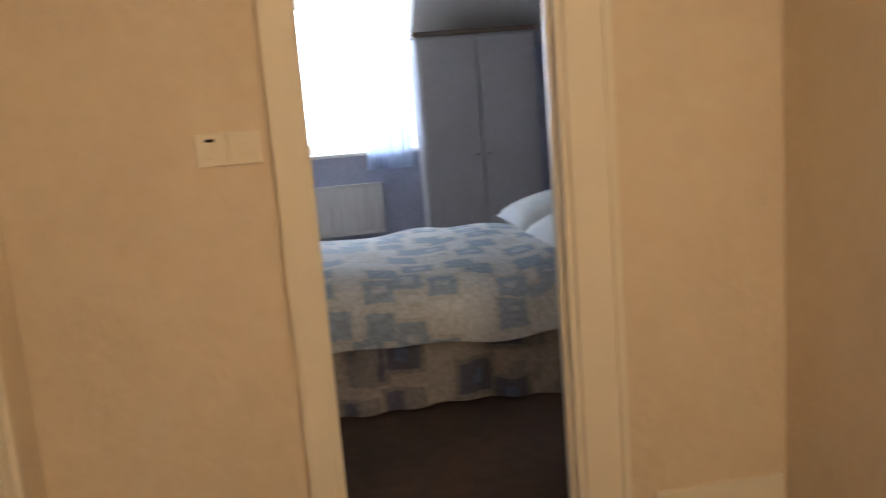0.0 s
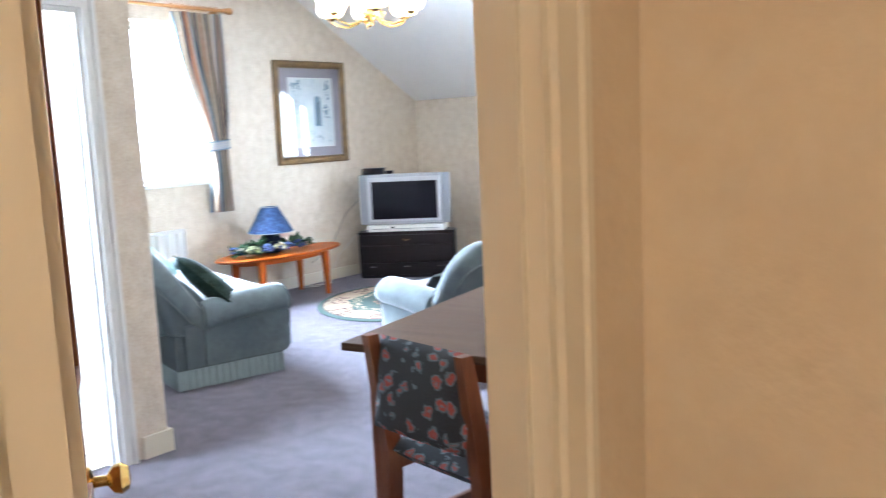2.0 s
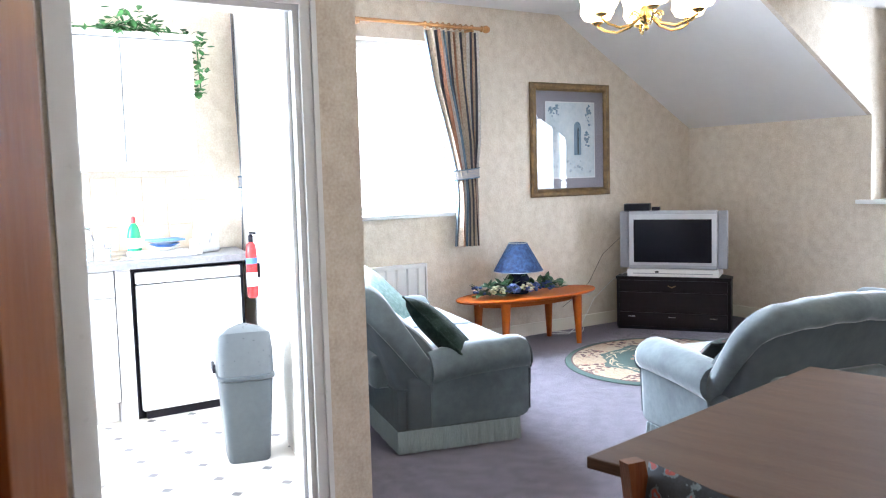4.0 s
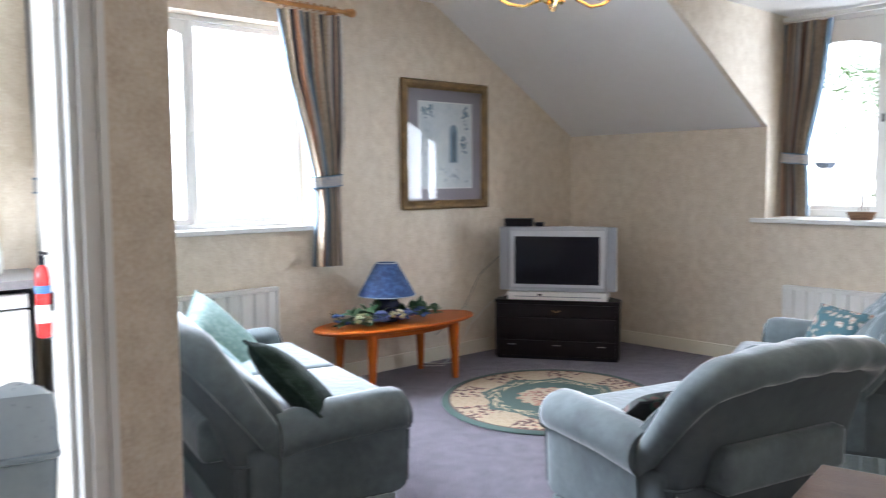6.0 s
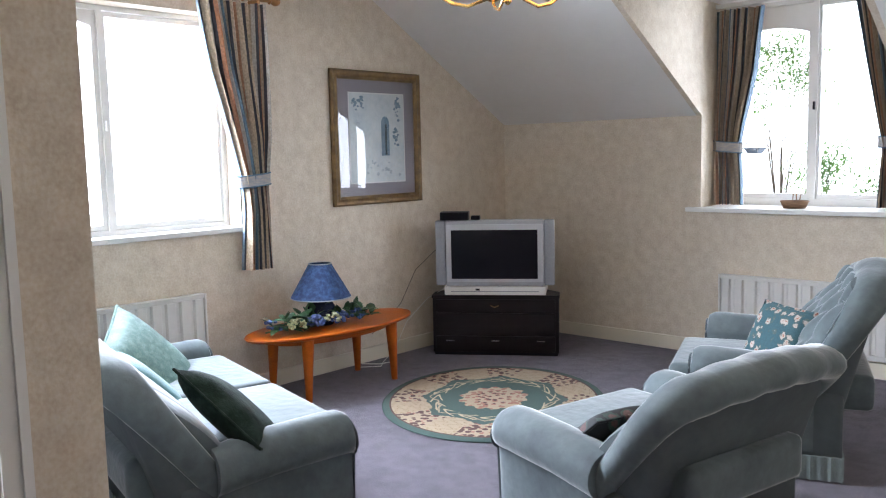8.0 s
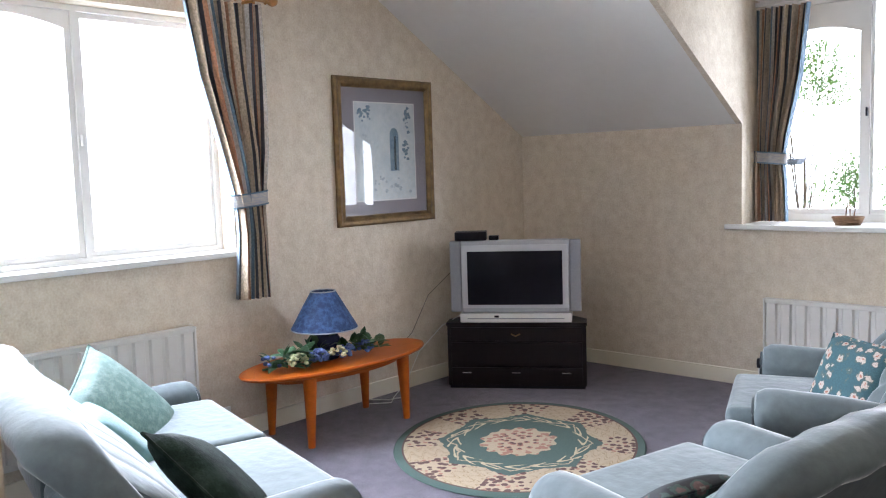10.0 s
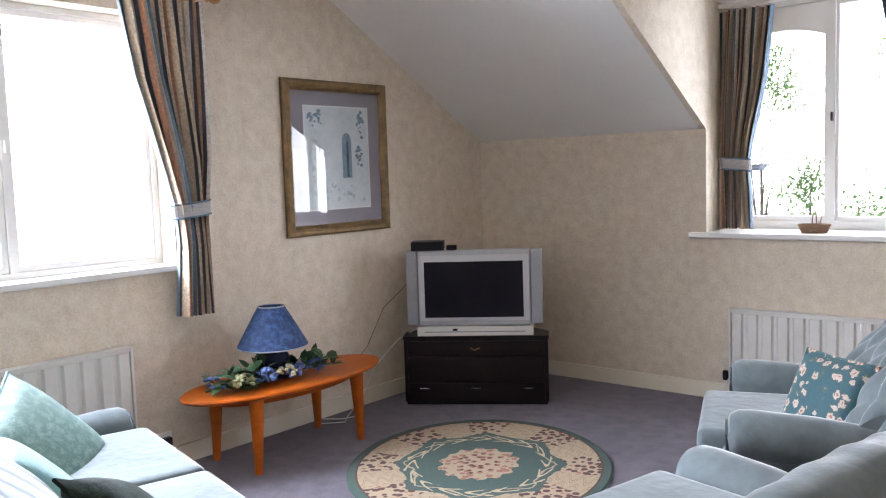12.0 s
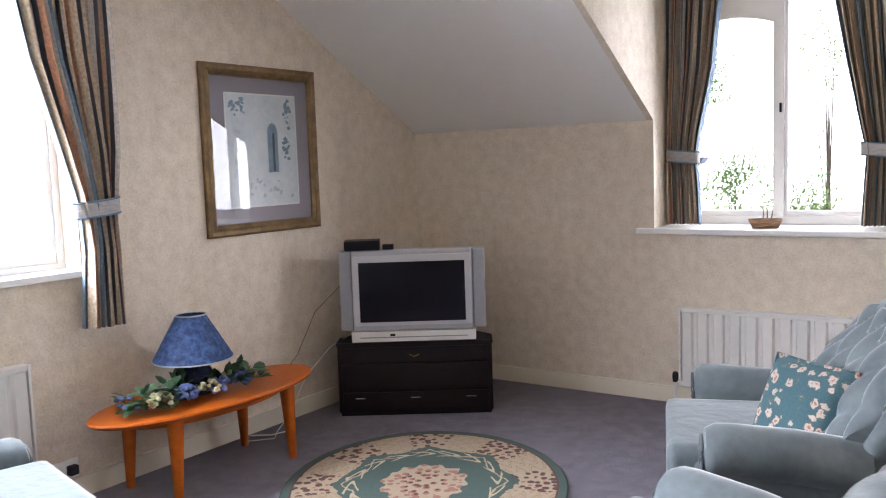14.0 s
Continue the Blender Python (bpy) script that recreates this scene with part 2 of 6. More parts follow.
chair_cloth = floral("dark_floral_cloth", (0.022, 0.026, 0.034), (0.30, 0.06, 0.05), (0.17, 0.19, 0.21), (0.12, 0.15, 0.17), 20)
teal_floral = floral("teal_floral_cloth", (0.03, 0.085, 0.10), (0.42, 0.34, 0.29), (0.32, 0.12, 0.08), (0.06, 0.09, 0.085), 21)
black_floral = floral("black_floral_cloth", (0.012, 0.013, 0.014), (0.10, 0.05, 0.045), (0.18, 0.15, 0.12), (0.03, 0.05, 0.04), 13)
bed_cloth = floral("pale_blue_patched_cloth", (0.56, 0.57, 0.58), (0.30, 0.36, 0.46), (0.44, 0.48, 0.54), (0.50, 0.50, 0.49), 5.6, "CHEBYCHEV")


def striped(name, stops):
    """Stripes along the cloth's u, by the mesh's UV map."""
    m = bpy.data.materials.new(name)
    m.use_nodes = True
    nt = m.node_tree
    bsdf = nt.nodes["Principled BSDF"]
    uv = nt.nodes.new("ShaderNodeUVMap")
    sep = nt.nodes.new("ShaderNodeSeparateXYZ")
    nt.links.new(uv.outputs[0], sep.inputs[0])
    fr = nt.nodes.new("ShaderNodeMath")
    fr.operation = "FRACT"
    nt.links.new(sep.outputs[0], fr.inputs[0])
    r = nt.nodes.new("ShaderNodeValToRGB")
    r.color_ramp.interpolation = "CONSTANT"
    els = r.color_ramp.elements
    els[0].position, els[0].color = 0.0, (*stops[0][1], 1)
    els[1].position, els[1].color = stops[1][0], (*stops[1][1], 1)
    for p, c in stops[2:]:
        els.new(p).color = (*c, 1)
    nt.links.new(fr.outputs[0], r.inputs[0])
    co = nt.nodes.new("ShaderNodeTexCoord")
    n = node(nt, "ShaderNodeTexNoise", Scale=75.0, Detail=6.0)
    nt.links.new(co.outputs["Object"], n.inputs["Vector"])
    mix = nt.nodes.new("ShaderNodeMix")
    mix.data_type, mix.blend_type = "RGBA", "OVERLAY"
    mix.inputs[0].default_value = 0.75
    nt.links.new(r.outputs[0], mix.inputs[6])
    nt.links.new(n.outputs["Fac"], mix.inputs[7])
    nt.links.new(mix.outputs[2], bsdf.inputs["Base Color"])
    bsdf.inputs["Roughness"].default_value = 0.8
    bsdf.inputs["Sheen Weight"].default_value = 0.3
    return m


BLUE, SAND, DARK, RUST, PALE = (0.095, 0.155, 0.215), (0.47, 0.37, 0.26), (0.035, 0.035, 0.05), (0.40, 0.19, 0.10), (0.60, 0.56, 0.50)
curtain_cloth = striped("striped_curtain_cloth", [(0.0, BLUE), (0.13, DARK), (0.17, SAND), (0.36, DARK), (0.40, SAND), (0.50, PALE), (0.55, DARK), (0.60, RUST), (0.74, SAND), (0.90, DARK), (0.94, PALE)])
mat("tie_piping", BLUE, None, 20, 0.8)
tie_cloth = mat("pale_striped_tie", (0.42, 0.37, 0.31), (0.26, 0.27, 0.30), 24, 0.8, 0.3, 120, stretch=(1, 1, 5))
sheer = mat("sheer_white_curtain", (0.70, 0.73, 0.80), (0.62, 0.66, 0.75), 12, 0.8, wear=0.15)
sh_nt = sheer.node_tree
sh_tr = sh_nt.nodes.new("ShaderNodeBsdfTranslucent")
sh_tr.inputs[0].default_value = (0.75, 0.80, 0.9, 1)
sh_mx = sh_nt.nodes.new("ShaderNodeMixShader")
sh_mx.inputs[0].default_value = 0.6
sh_nt.links.new(sh_nt.nodes["Principled BSDF"].outputs[0], sh_mx.inputs[1])
sh_nt.links.new(sh_tr.outputs[0], sh_mx.inputs[2])
sh_nt.links.new(sh_mx.outputs[0], sh_nt.nodes["Material Output"].inputs[0])


def vinyl_material():
    """Pale vinyl with a grid of small dark diamonds."""
    m = bpy.data.materials.new("diamond_vinyl")
    m.use_nodes = True
    nt = m.node_tree
    bsdf = nt.nodes["Principled BSDF"]
    co = nt.nodes.new("ShaderNodeTexCoord")
    sep = nt.nodes.new("ShaderNodeSeparateXYZ")
    nt.links.new(co.outputs["Object"], sep.inputs[0])
    total = None
    for axis in (0, 1):
        a = nt.nodes.new("ShaderNodeMath")
        a.operation, a.inputs[1].default_value = "MODULO", 0.23
        sh = nt.nodes.new("ShaderNodeMath")
        sh.operation, sh.inputs[1].default_value = "ADD", 20.0
        nt.links.new(sep.outputs[axis], sh.inputs[0])
        nt.links.new(sh.outputs[0], a.inputs[0])
        b = nt.nodes.new("ShaderNodeMath")
        b.operation, b.inputs[1].default_value = "SUBTRACT", 0.115
        nt.links.new(a.outputs[0], b.inputs[0])
        c = nt.nodes.new("ShaderNodeMath")
        c.operation = "ABSOLUTE"
        nt.links.new(b.outputs[0], c.inputs[0])
        if total is None:
            total = c
        else:
            d = nt.nodes.new("ShaderNodeMath")
            d.operation = "ADD"
            nt.links.new(total.outputs[0], d.inputs[0])
            nt.links.new(c.outputs[0], d.inputs[1])
            total = d
    r = nt.nodes.new("ShaderNodeValToRGB")
    r.color_ramp.interpolation = "CONSTANT"
    r.color_ramp.elements[0].color = (0.10, 0.09, 0.085, 1)
    r.color_ramp.elements[1].position, r.color_ramp.elements[1].color = 0.03, (0.68, 0.62, 0.54, 1)
    nt.links.new(total.outputs[0], r.inputs[0])
    nt.links.new(r.outputs[0], bsdf.inputs["Base Color"])
    bsdf.inputs["Roughness"].default_value = 0.35
    return m


vinyl = vinyl_material()

# ---------------------------------------------------------------- mesh tools


def finish(bm, name, material, parent=None, smooth=False):
    me = bpy.data.meshes.new(name)
    bmesh.ops.recalc_face_normals(bm, faces=bm.faces)
    bm.to_mesh(me)
    bm.free()
    for p in me.polygons:
        p.use_smooth = smooth
    if smooth:
        me.set_sharp_from_angle(angle=radians(42))
    me.materials.append(material)
    ob = new(name, me)
    ob.parent = parent
    return ob


def part(name, bm, material, parent, label="", smooth=False):
    ob = finish(bm, name, material, parent, smooth)
    return tagged(ob, label) if label else ob


def thing(name, label, category, group="", m=None):
    ob = new(name)
    ob.empty_display_size = 0.1
    if m is not None:
        ob.matrix_world = m
    return tagged(ob, label, category, group)


def solid(name, bm, material, label, category="", kind="structure", smooth=False):
    return tagged(finish(bm, name, material, None, smooth), label, category or name.split("_")[0], "", kind)


def box(x0, x1, y0, y1, z0, z1, bm=None):
    bm = bm or bmesh.new()
    v = [bm.verts.new((x, y, z)) for z in (z0, z1) for x, y in ((x0, y0), (x1, y0), (x1, y1), (x0, y1))]
    for f in ((3, 2, 1, 0), (4, 5, 6, 7), (0, 1, 5, 4), (1, 2, 6, 5), (2, 3, 7, 6), (3, 0, 4, 7)):
        bm.faces.new([v[i] for i in f])
    return bm


def rbox(x0, x1, y0, y1, z0, z1, r=0.005, seg=2):
    bm = box(x0, x1, y0, y1, z0, z1)
    bmesh.ops.bevel(bm, geom=list(bm.edges), offset=r, segments=seg, affect="EDGES", profile=0.6)
    return bm


def prism(poly, lo, hi, axis, bm=None):
    """A flat outline drawn out along an axis. axis x: the outline is (y, z); y: (x, z); z: (x, y)."""
    bm = bm or bmesh.new()
    put = {"x": lambda a, b, d: (d, a, b), "y": lambda a, b, d: (a, d, b), "z": lambda a, b, d: (a, b, d)}[axis]
    r0 = [bm.verts.new(put(a, b, lo)) for a, b in poly]
    r1 = [bm.verts.new(put(a, b, hi)) for a, b in poly]
    bm.faces.new(r0)
    bm.faces.new(r1[::-1])
    for i in range(len(poly)):
        j = (i + 1) % len(poly)
        bm.faces.new((r0[i], r0[j], r1[j], r1[i]))
    return bm


def loft(rings, closed=True, caps=True, bm=None):
    bm = bm or bmesh.new()
    vs = [[bm.verts.new(p) for p in ring] for ring in rings]
    n = len(rings[0])
    for a, b in zip(vs, vs[1:]):
        for i in range(n if closed else n - 1):
            j = (i + 1) % n
            bm.faces.new((a[i], a[j], b[j], b[i]))
    if caps:
        bm.faces.new(vs[0][::-1])
        bm.faces.new(vs[-1])
    return bm


def lathe(profile, steps=24, bm=None, centre=(0, 0), caps=True):
    cx, cy = centre
    rings = [[(cx + r * math.cos(2 * math.pi * i / steps), cy + r * math.sin(2 * math.pi * i / steps), z) for i in range(steps)] for r, z in profile]
    return loft(rings, True, caps, bm)


def tube(points, radius, steps=8, bm=None):
    rings = []
    pts = [Vector(p) for p in points]
    for i, p in enumerate(pts):
        d = (pts[min(i + 1, len(pts) - 1)] - pts[max(i - 1, 0)]).normalized()
        side = d.cross(Vector((0, 0, 1)) if abs(d.z) < 0.9 else Vector((1, 0, 0))).normalized()
        up = side.cross(d)
        r = radius[i] if isinstance(radius, (list, tuple)) else radius
        rings.append([tuple(p + r * (math.cos(2 * math.pi * k / steps) * side + math.sin(2 * math.pi * k / steps) * up)) for k in range(steps)])
    return loft(rings, True, True, bm)


def ball(centre, r, bm=None, seg=10, squash=1.0):
    bm = bm or bmesh.new()
    made = bmesh.ops.create_uvsphere(bm, u_segments=seg, v_segments=max(5, seg // 2 + 1), radius=r)
    for v in made["verts"]:
        v.co = Vector((v.co.x, v.co.y, v.co.z * squash)) + Vector(centre)
    return bm


def leaf(bm, at, direction, up, length, width):
    d = Vector(direction).normalized()
    s = d.cross(Vector(up)).normalized()
    n = s.cross(d)
    at = Vector(at)
    mid = [at + d * length * f + n * h * length for f, h in ((0, 0), (0.35, 0.08), (0.7, 0.04), (1.0, -0.1))]
    wid = (0.08, 1.0, 0.75, 0.02)
    left = [bm.verts.new(p + s * width * 0.5 * w - n * 0.10 * width * w) for p, w in zip(mid, wid)]
    core = [bm.verts.new(p) for p in mid]
    right = [bm.verts.new(p - s * width * 0.5 * w - n * 0.10 * width * w) for p, w in zip(mid, wid)]
    for a, b in ((left, core), (core, right)):
        for i in range(3):
            bm.faces.new((a[i], a[i + 1], b[i + 1], b[i]))


rng = random.Random(7)

# ---------------------------------------------------------------- structure
EAVE, PITCH, CEIL, HC = 1.705, 0.575, 2.62, 2.45
KNEE = -(CEIL - EAVE) / PITCH


def slope_z(y):
    return EAVE - PITCH * y


solid("floor_living", box(0, 5.29, -7.2, 0, -0.2, 0.0), carpet, "mauve grey cut-pile carpet over the living room floor")
solid("floor_hall", box(5.29, 7.45, -9.2, -5.49, -0.2, 0.0), carpet, "mauve grey carpet in the hall")
solid("floor_bedroom", box(5.29, 9.0, -5.49, 0, -0.2, 0.0), brown_carpet, "dark brown bedroom carpet")
solid("floor_kitchen", prism([(0, -7.2), (2.62, -7.2), (2.62, -4.95), (0, -4.33)], 0.0, 0.006, "z"), vinyl, "pale kitchen vinyl with small dark diamonds")

# gable wall with its window and the kitchen end
W1 = (-4.17, -2.66, 1.03, 2.33)
gb = box(-0.3, 0, -7.4, W1[0], 0, CEIL)
box(-0.3, 0, W1[1], 0.3, 0, CEIL + 0.1, gb)
box(-0.3, 0, W1[0], W1[1], 0, W1[2], gb)
box(-0.3, 0, W1[0], W1[1], W1[3], CEIL, gb)
solid("wall_gable", gb, paper, "gable wall in mottled cream wallpaper")

# knee wall under the roof slope, with both dormer openings
D1 = (1.72, 3.11, 1.03)
D2 = (5.80, 7.09, 0.84)
kn = box(0, D1[0], 0, 0.14, 0, EAVE)
box(D1[0], D1[1], 0, 0.14, 0, D1[2], kn)
box(D1[1], 5.23, 0, 0.14, 0, EAVE, kn)
solid("wall_knee", kn, paper, "low knee wall in mottled cream wallpaper")
kb = box(5.35, D2[0], 0, 0.14, 0, EAVE)
box(D2[0], D2[1], 0, 0.14, 0, D2[2], kb)
box(D2[1], 9.0, 0, 0.14, 0, EAVE, kb)
solid("wall_bedroom_knee", kb, blue_wall, "low bedroom wall in lilac wallpaper")


def slope(name, x0, x1, d, soffit, label):
    """A sloping ceiling with a dormer cut out of it."""
    def slab(a, b, y0, y1, bm):
        return prism([(y0, slope_z(y0)), (y1, slope_z(y1)), (y1, slope_z(y1) + 0.15), (y0, slope_z(y0) + 0.15)], a, b, "x", bm)
    cut = -(soffit - EAVE) / PITCH
    bm = slab(x0, d[0], KNEE, 0.14, None)
    slab(d[1], x1, KNEE, 0.14, bm)
    slab(d[0], d[1], KNEE, cut, bm)
    return solid(name, bm, ceil_paint, label, "ceiling")


def dormer(tag, d, soffit, material):
    cut = -(soffit - EAVE) / PITCH
    outline = [(0.62, d[2]), (0.001, d[2]), (0.001, EAVE), (cut, soffit), (0.62, soffit)]
    for side, a, b in (("left", d[0], d[0] + 0.04), ("right", d[1] - 0.04, d[1])):
        solid(f"wall_dormer_{tag}_{side}", prism(outline, a, b, "x"), material, "dormer cheek wall beside the window", "wall")
    solid(f"ceiling_dormer_{tag}", box(d[0], d[1], cut, 0.62, soffit, soffit + 0.08), ceil_paint, "flat white dormer soffit", "ceiling")
    solid(f"wall_dormer_{tag}_front", box(d[0], d[1], 0.40, 0.52, d[2] - 0.35, d[2]), material, "wall under the dormer window", "wall")


SOF1, SOF2 = 2.50, 2.28
slope("ceiling_slope", 0, 5.23, D1, SOF1, "white painted sloping ceiling")
slope("ceiling_bedroom_slope", 5.35, 9.0, D2, SOF2, "white painted sloping bedroom ceiling")
dormer("living", D1, SOF1, paper)
dormer("bedroom", D2, SOF2, ceil_paint)
solid("ceiling_living", box(0, 5.29, -7.2, KNEE, CEIL, CEIL + 0.15), ceil_paint, "flat white living room ceiling")
solid("ceiling_hall", box(5.35, 7.6, -9.2, -5.55, HC, HC + 0.1), ceil_paint, "flat white hall ceiling")
solid("ceiling_bedroom", box(5.35, 9.0, -5.49, KNEE, CEIL, CEIL + 0.15), ceil_paint, "flat white bedroom ceiling")

solid("wall_living_east", box(5.222, 5.2295, -5.82, 0, 0, CEIL), paper, "mottled cream wallpaper on the living room end wall", "wall")

# kitchen walls
KX, KY = 2.68, -4.89
KD = (-5.87, -5.105, 1.94)
kw = box(KX - 0.12, KX, KD[1], KY, 0, CEIL)
box(KX - 0.12, KX, KD[0], KD[1], KD[2], CEIL, kw)
box(KX - 0.12, KX, -7.2, KD[0], 0, CEIL, kw)
solid("wall_kitchen_front", kw, paper, "wall beside the kitchen doorway in mottled cream wallpaper", "wall")
solid("wall_partition", prism([(0, -4.28), (KX - 0.122, -4.868), (KX - 0.122, -4.97), (0, -4.37)], 0, CEIL, "z"), white_wall, "partition wall between kitchen and living room", "wall")

# living room doorway wall, hall and bedroom
DX0, DX1 = 5.23, 5.35
DD = (-6.62, -5.835, 1.98)
dw = box(DX0, DX1, -9.2, DD[0], 0, CEIL)
box(DX0, DX1, DD[0], DD[1], DD[2], CEIL, dw)
box(DX0, DX1, DD[1], 0.14, 0, CEIL, dw)
solid("wall_hall_west", dw, hall_paper, "textured cream wall with the living room doorway", "wall")
BD = (6.09, 6.83, 1.98)
bw = box(DX1, BD[0], -5.55, -5.43, 0, CEIL)
box(BD[0], BD[1], -5.55, -5.43, BD[2], CEIL, bw)
box(BD[1], 9.0, -5.55, -5.43, 0, CEIL, bw)
solid("wall_hall_north", bw, hall_paper, "textured cream wall with the bedroom doorway", "wall")
solid("wall_hall_east", box(7.45, 7.6, -9.2, -5.55, 0, HC), hall_paper, "textured cream hall wall", "wall")
solid("wall_hall_south", box(5.35, 7.6, -9.35, -9.2, 0, HC), hall_paper, "textured cream hall end wall", "wall")
solid("wall_bedroom_east", box(9.0, 9.15, -5.55, 0.14, 0, CEIL + 0.1), blue_wall, "lilac bedroom wall", "wall")
solid("wall_bedroom_lining", box(DX1, DX1 + 0.01, -5.43, 0, 0, EAVE), blue_wall, "lilac paper on the bedroom's end wall", "wall")
sw = box(-0.3, 0.6, -7.35, -7.2, 0, CEIL)
box(0.6, 1.9, -7.35, -7.2, 0, 1.05, sw)
box(0.6, 1.9, -7.35, -7.2, 2.25, CEIL, sw)
box(1.9, 5.23, -7.35, -7.2, 0, CEIL, sw)
solid("wall_south", sw, paper, "plain pale wall behind the kitchen", "wall")

# skirting boards and door trims


def skirting(name, poly):
    return solid(name, prism(poly, 0, 0.1, "z"), gloss, "cream painted skirting board", "baseboard")


skirting("baseboard_gable", [(0, -4.4), (0.018, -4.4), (0.018, -0.018), (0, -0.018)])
skirting("baseboard_knee", [(0, 0), (0, -0.018), (5.2, -0.018), (5.2, 0)])
skirting("baseboard_stub", [(KX, KY - 0.13), (KX + 0.018, KY - 0.13), (KX + 0.018, KY + 0.018), (KX - 0.05, KY + 0.018), (KX - 0.05, KY + 0.002), (KX, KY + 0.002)])
skirting("baseboard_hall_north", [(DX1, -5.552), (DX1, -5.57), (6.0, -5.57), (6.0, -5.552)])
skirting("baseboard_hall_east", [(7.03, -5.552), (7.03, -5.57), (7.43, -5.57), (7.43, -5.552)])
skirting("baseboard_east", [(5.21, -5.8), (5.228, -5.8), (5.228, -0.02), (5.21, -0.02)])


def doorway_y(tag, x0, x1, top, y_front, y_back, material, width=0.1):
    """Lining, stops and moulded architraves of a doorway in a wall that faces y."""
    t = 0.028
    bm = box(x0, x0 + t, y_front, y_back, 0, top)
    box(x1 - t, x1, y_front, y_back, 0, top, bm)
    box(x0 + t, x1 - t, y_front, y_back, top - t, top, bm)
    box(x0 + t, x0 + t + 0.012, y_front + 0.045, y_front + 0.08, 0, top - t, bm)
    box(x1 - t - 0.012, x1 - t, y_front + 0.045, y_front + 0.08, 0, top - t, bm)
    solid(f"door_lining_{tag}", bm, material, "painted door lining with stops", "trim")
    ar = bmesh.new()
    for a, b in ((x0 - width, x0 + 0.008), (x1 - 0.008, x1 + width * 2.2)):
        box(a, b, y_front - 0.016, y_front - 0.001, 0, top + width, ar)
        lo, hi = (a, a + 0.022) if a < x0 - 0.05 else (b - 0.022, b)
        box(lo, hi, y_front - 0.026, y_front - 0.016, 0, top + width, ar)
    box(x0 + 0.008, x1 - 0.008, y_front - 0.016, y_front - 0.001, top - 0.008, top + width, ar)
    solid(f"architrave_{tag}", ar, material, "moulded painted architrave", "trim")


def doorway_x(tag, y0, y1, top, x_front, x_back, material, width, lo_wide=None):
    t = 0.028
    s = 1 if x_back > x_front else -1
    a, b = min(x_front, x_back), max(x_front, x_back)
    bm = box(a, b, y0, y0 + t, 0, top)
    box(a, b, y1 - t, y1, 0, top, bm)
    box(a, b, y0 + t, y1 - t, top - t, top, bm)
    m0, m1 = sorted((x_front + s * 0.035, x_front + s * 0.07))
    box(m0, m1, y0 + t, y0 + t + 0.012, 0, top - t, bm)
    box(m0, m1, y1 - t - 0.014, y1 - t, 0, top - t, bm)
    solid(f"door_lining_{tag}", bm, material, "painted door lining with stops", "trim")
    ar = bmesh.new()
    f0, f1 = sorted((x_front - s * 0.001, x_front - s * 0.016))
    g0, g1 = sorted((x_front - s * 0.016, x_front - s * 0.026))
    for c, d in ((y0 - width, y0 + 0.008), (y1 - 0.008, y1 + width)):
        box(f0, f1, c, d, 0, top + width, ar)
        lo, hi = (c, c + 0.02) if c < y0 - 0.02 else (d - 0.02, d)
        box(g0, g1, lo, hi, 0, top + width, ar)
    box(f0, f1, y0 + 0.008, y1 - 0.008, top - 0.008, top + width, ar)
    solid(f"architrave_{tag}", ar, material, "moulded painted architrave", "trim")


doorway_y("bedroom", BD[0], BD[1], BD[2], -5.55, -5.43, gloss, 0.055)
doorway_x("living", DD[0], DD[1], DD[2], DX1, DX0, gloss, 0.07)
doorway_x("kitchen", KD[0], KD[1], KD[2], KX, KX - 0.12, white_gloss, 0.05)

# ---------------------------------------------------------------- windows


def arch_sash(x0, x1, z0, z1, rise, t, depth, head=0.0, bm=None):
    """A sash in the x-z plane whose opening has a flat arched head."""
    bm = bm or bmesh.new()
    w = x1 - x0
    inner = [(x0 + t, z0 + t), (x1 - t, z0 + t)]
    n = 10
    zs = z1 - t - head - rise
    inner += [(x1 - t - (w - 2 * t) * i / n, zs + rise * (1 - (2 * i / n - 1) ** 2) * 0.9) for i in range(n + 1)]
    outer = [(x0, z0), (x1, z0)] + [(x1 - w * i / n, z1) for i in range(n + 1)]
    k = len(inner)
    rings = []
    for y in (0, depth):
        rings.append(([bm.verts.new((a, y, b)) for a, b in outer], [bm.verts.new((a, y, b)) for a, b in inner]))
    (o0, i0), (o1, i1) = rings
    for i in range(k):
        j = (i + 1) % k
        bm.faces.new((o0[i], o0[j], i0[j], i0[i]))
        bm.faces.new((o1[j], o1[i], i1[i], i1[j]))
        bm.faces.new((i0[i], i0[j], i1[j], i1[i]))
        bm.faces.new((o0[j], o0[i], o1[i], o1[j]))
    return bm


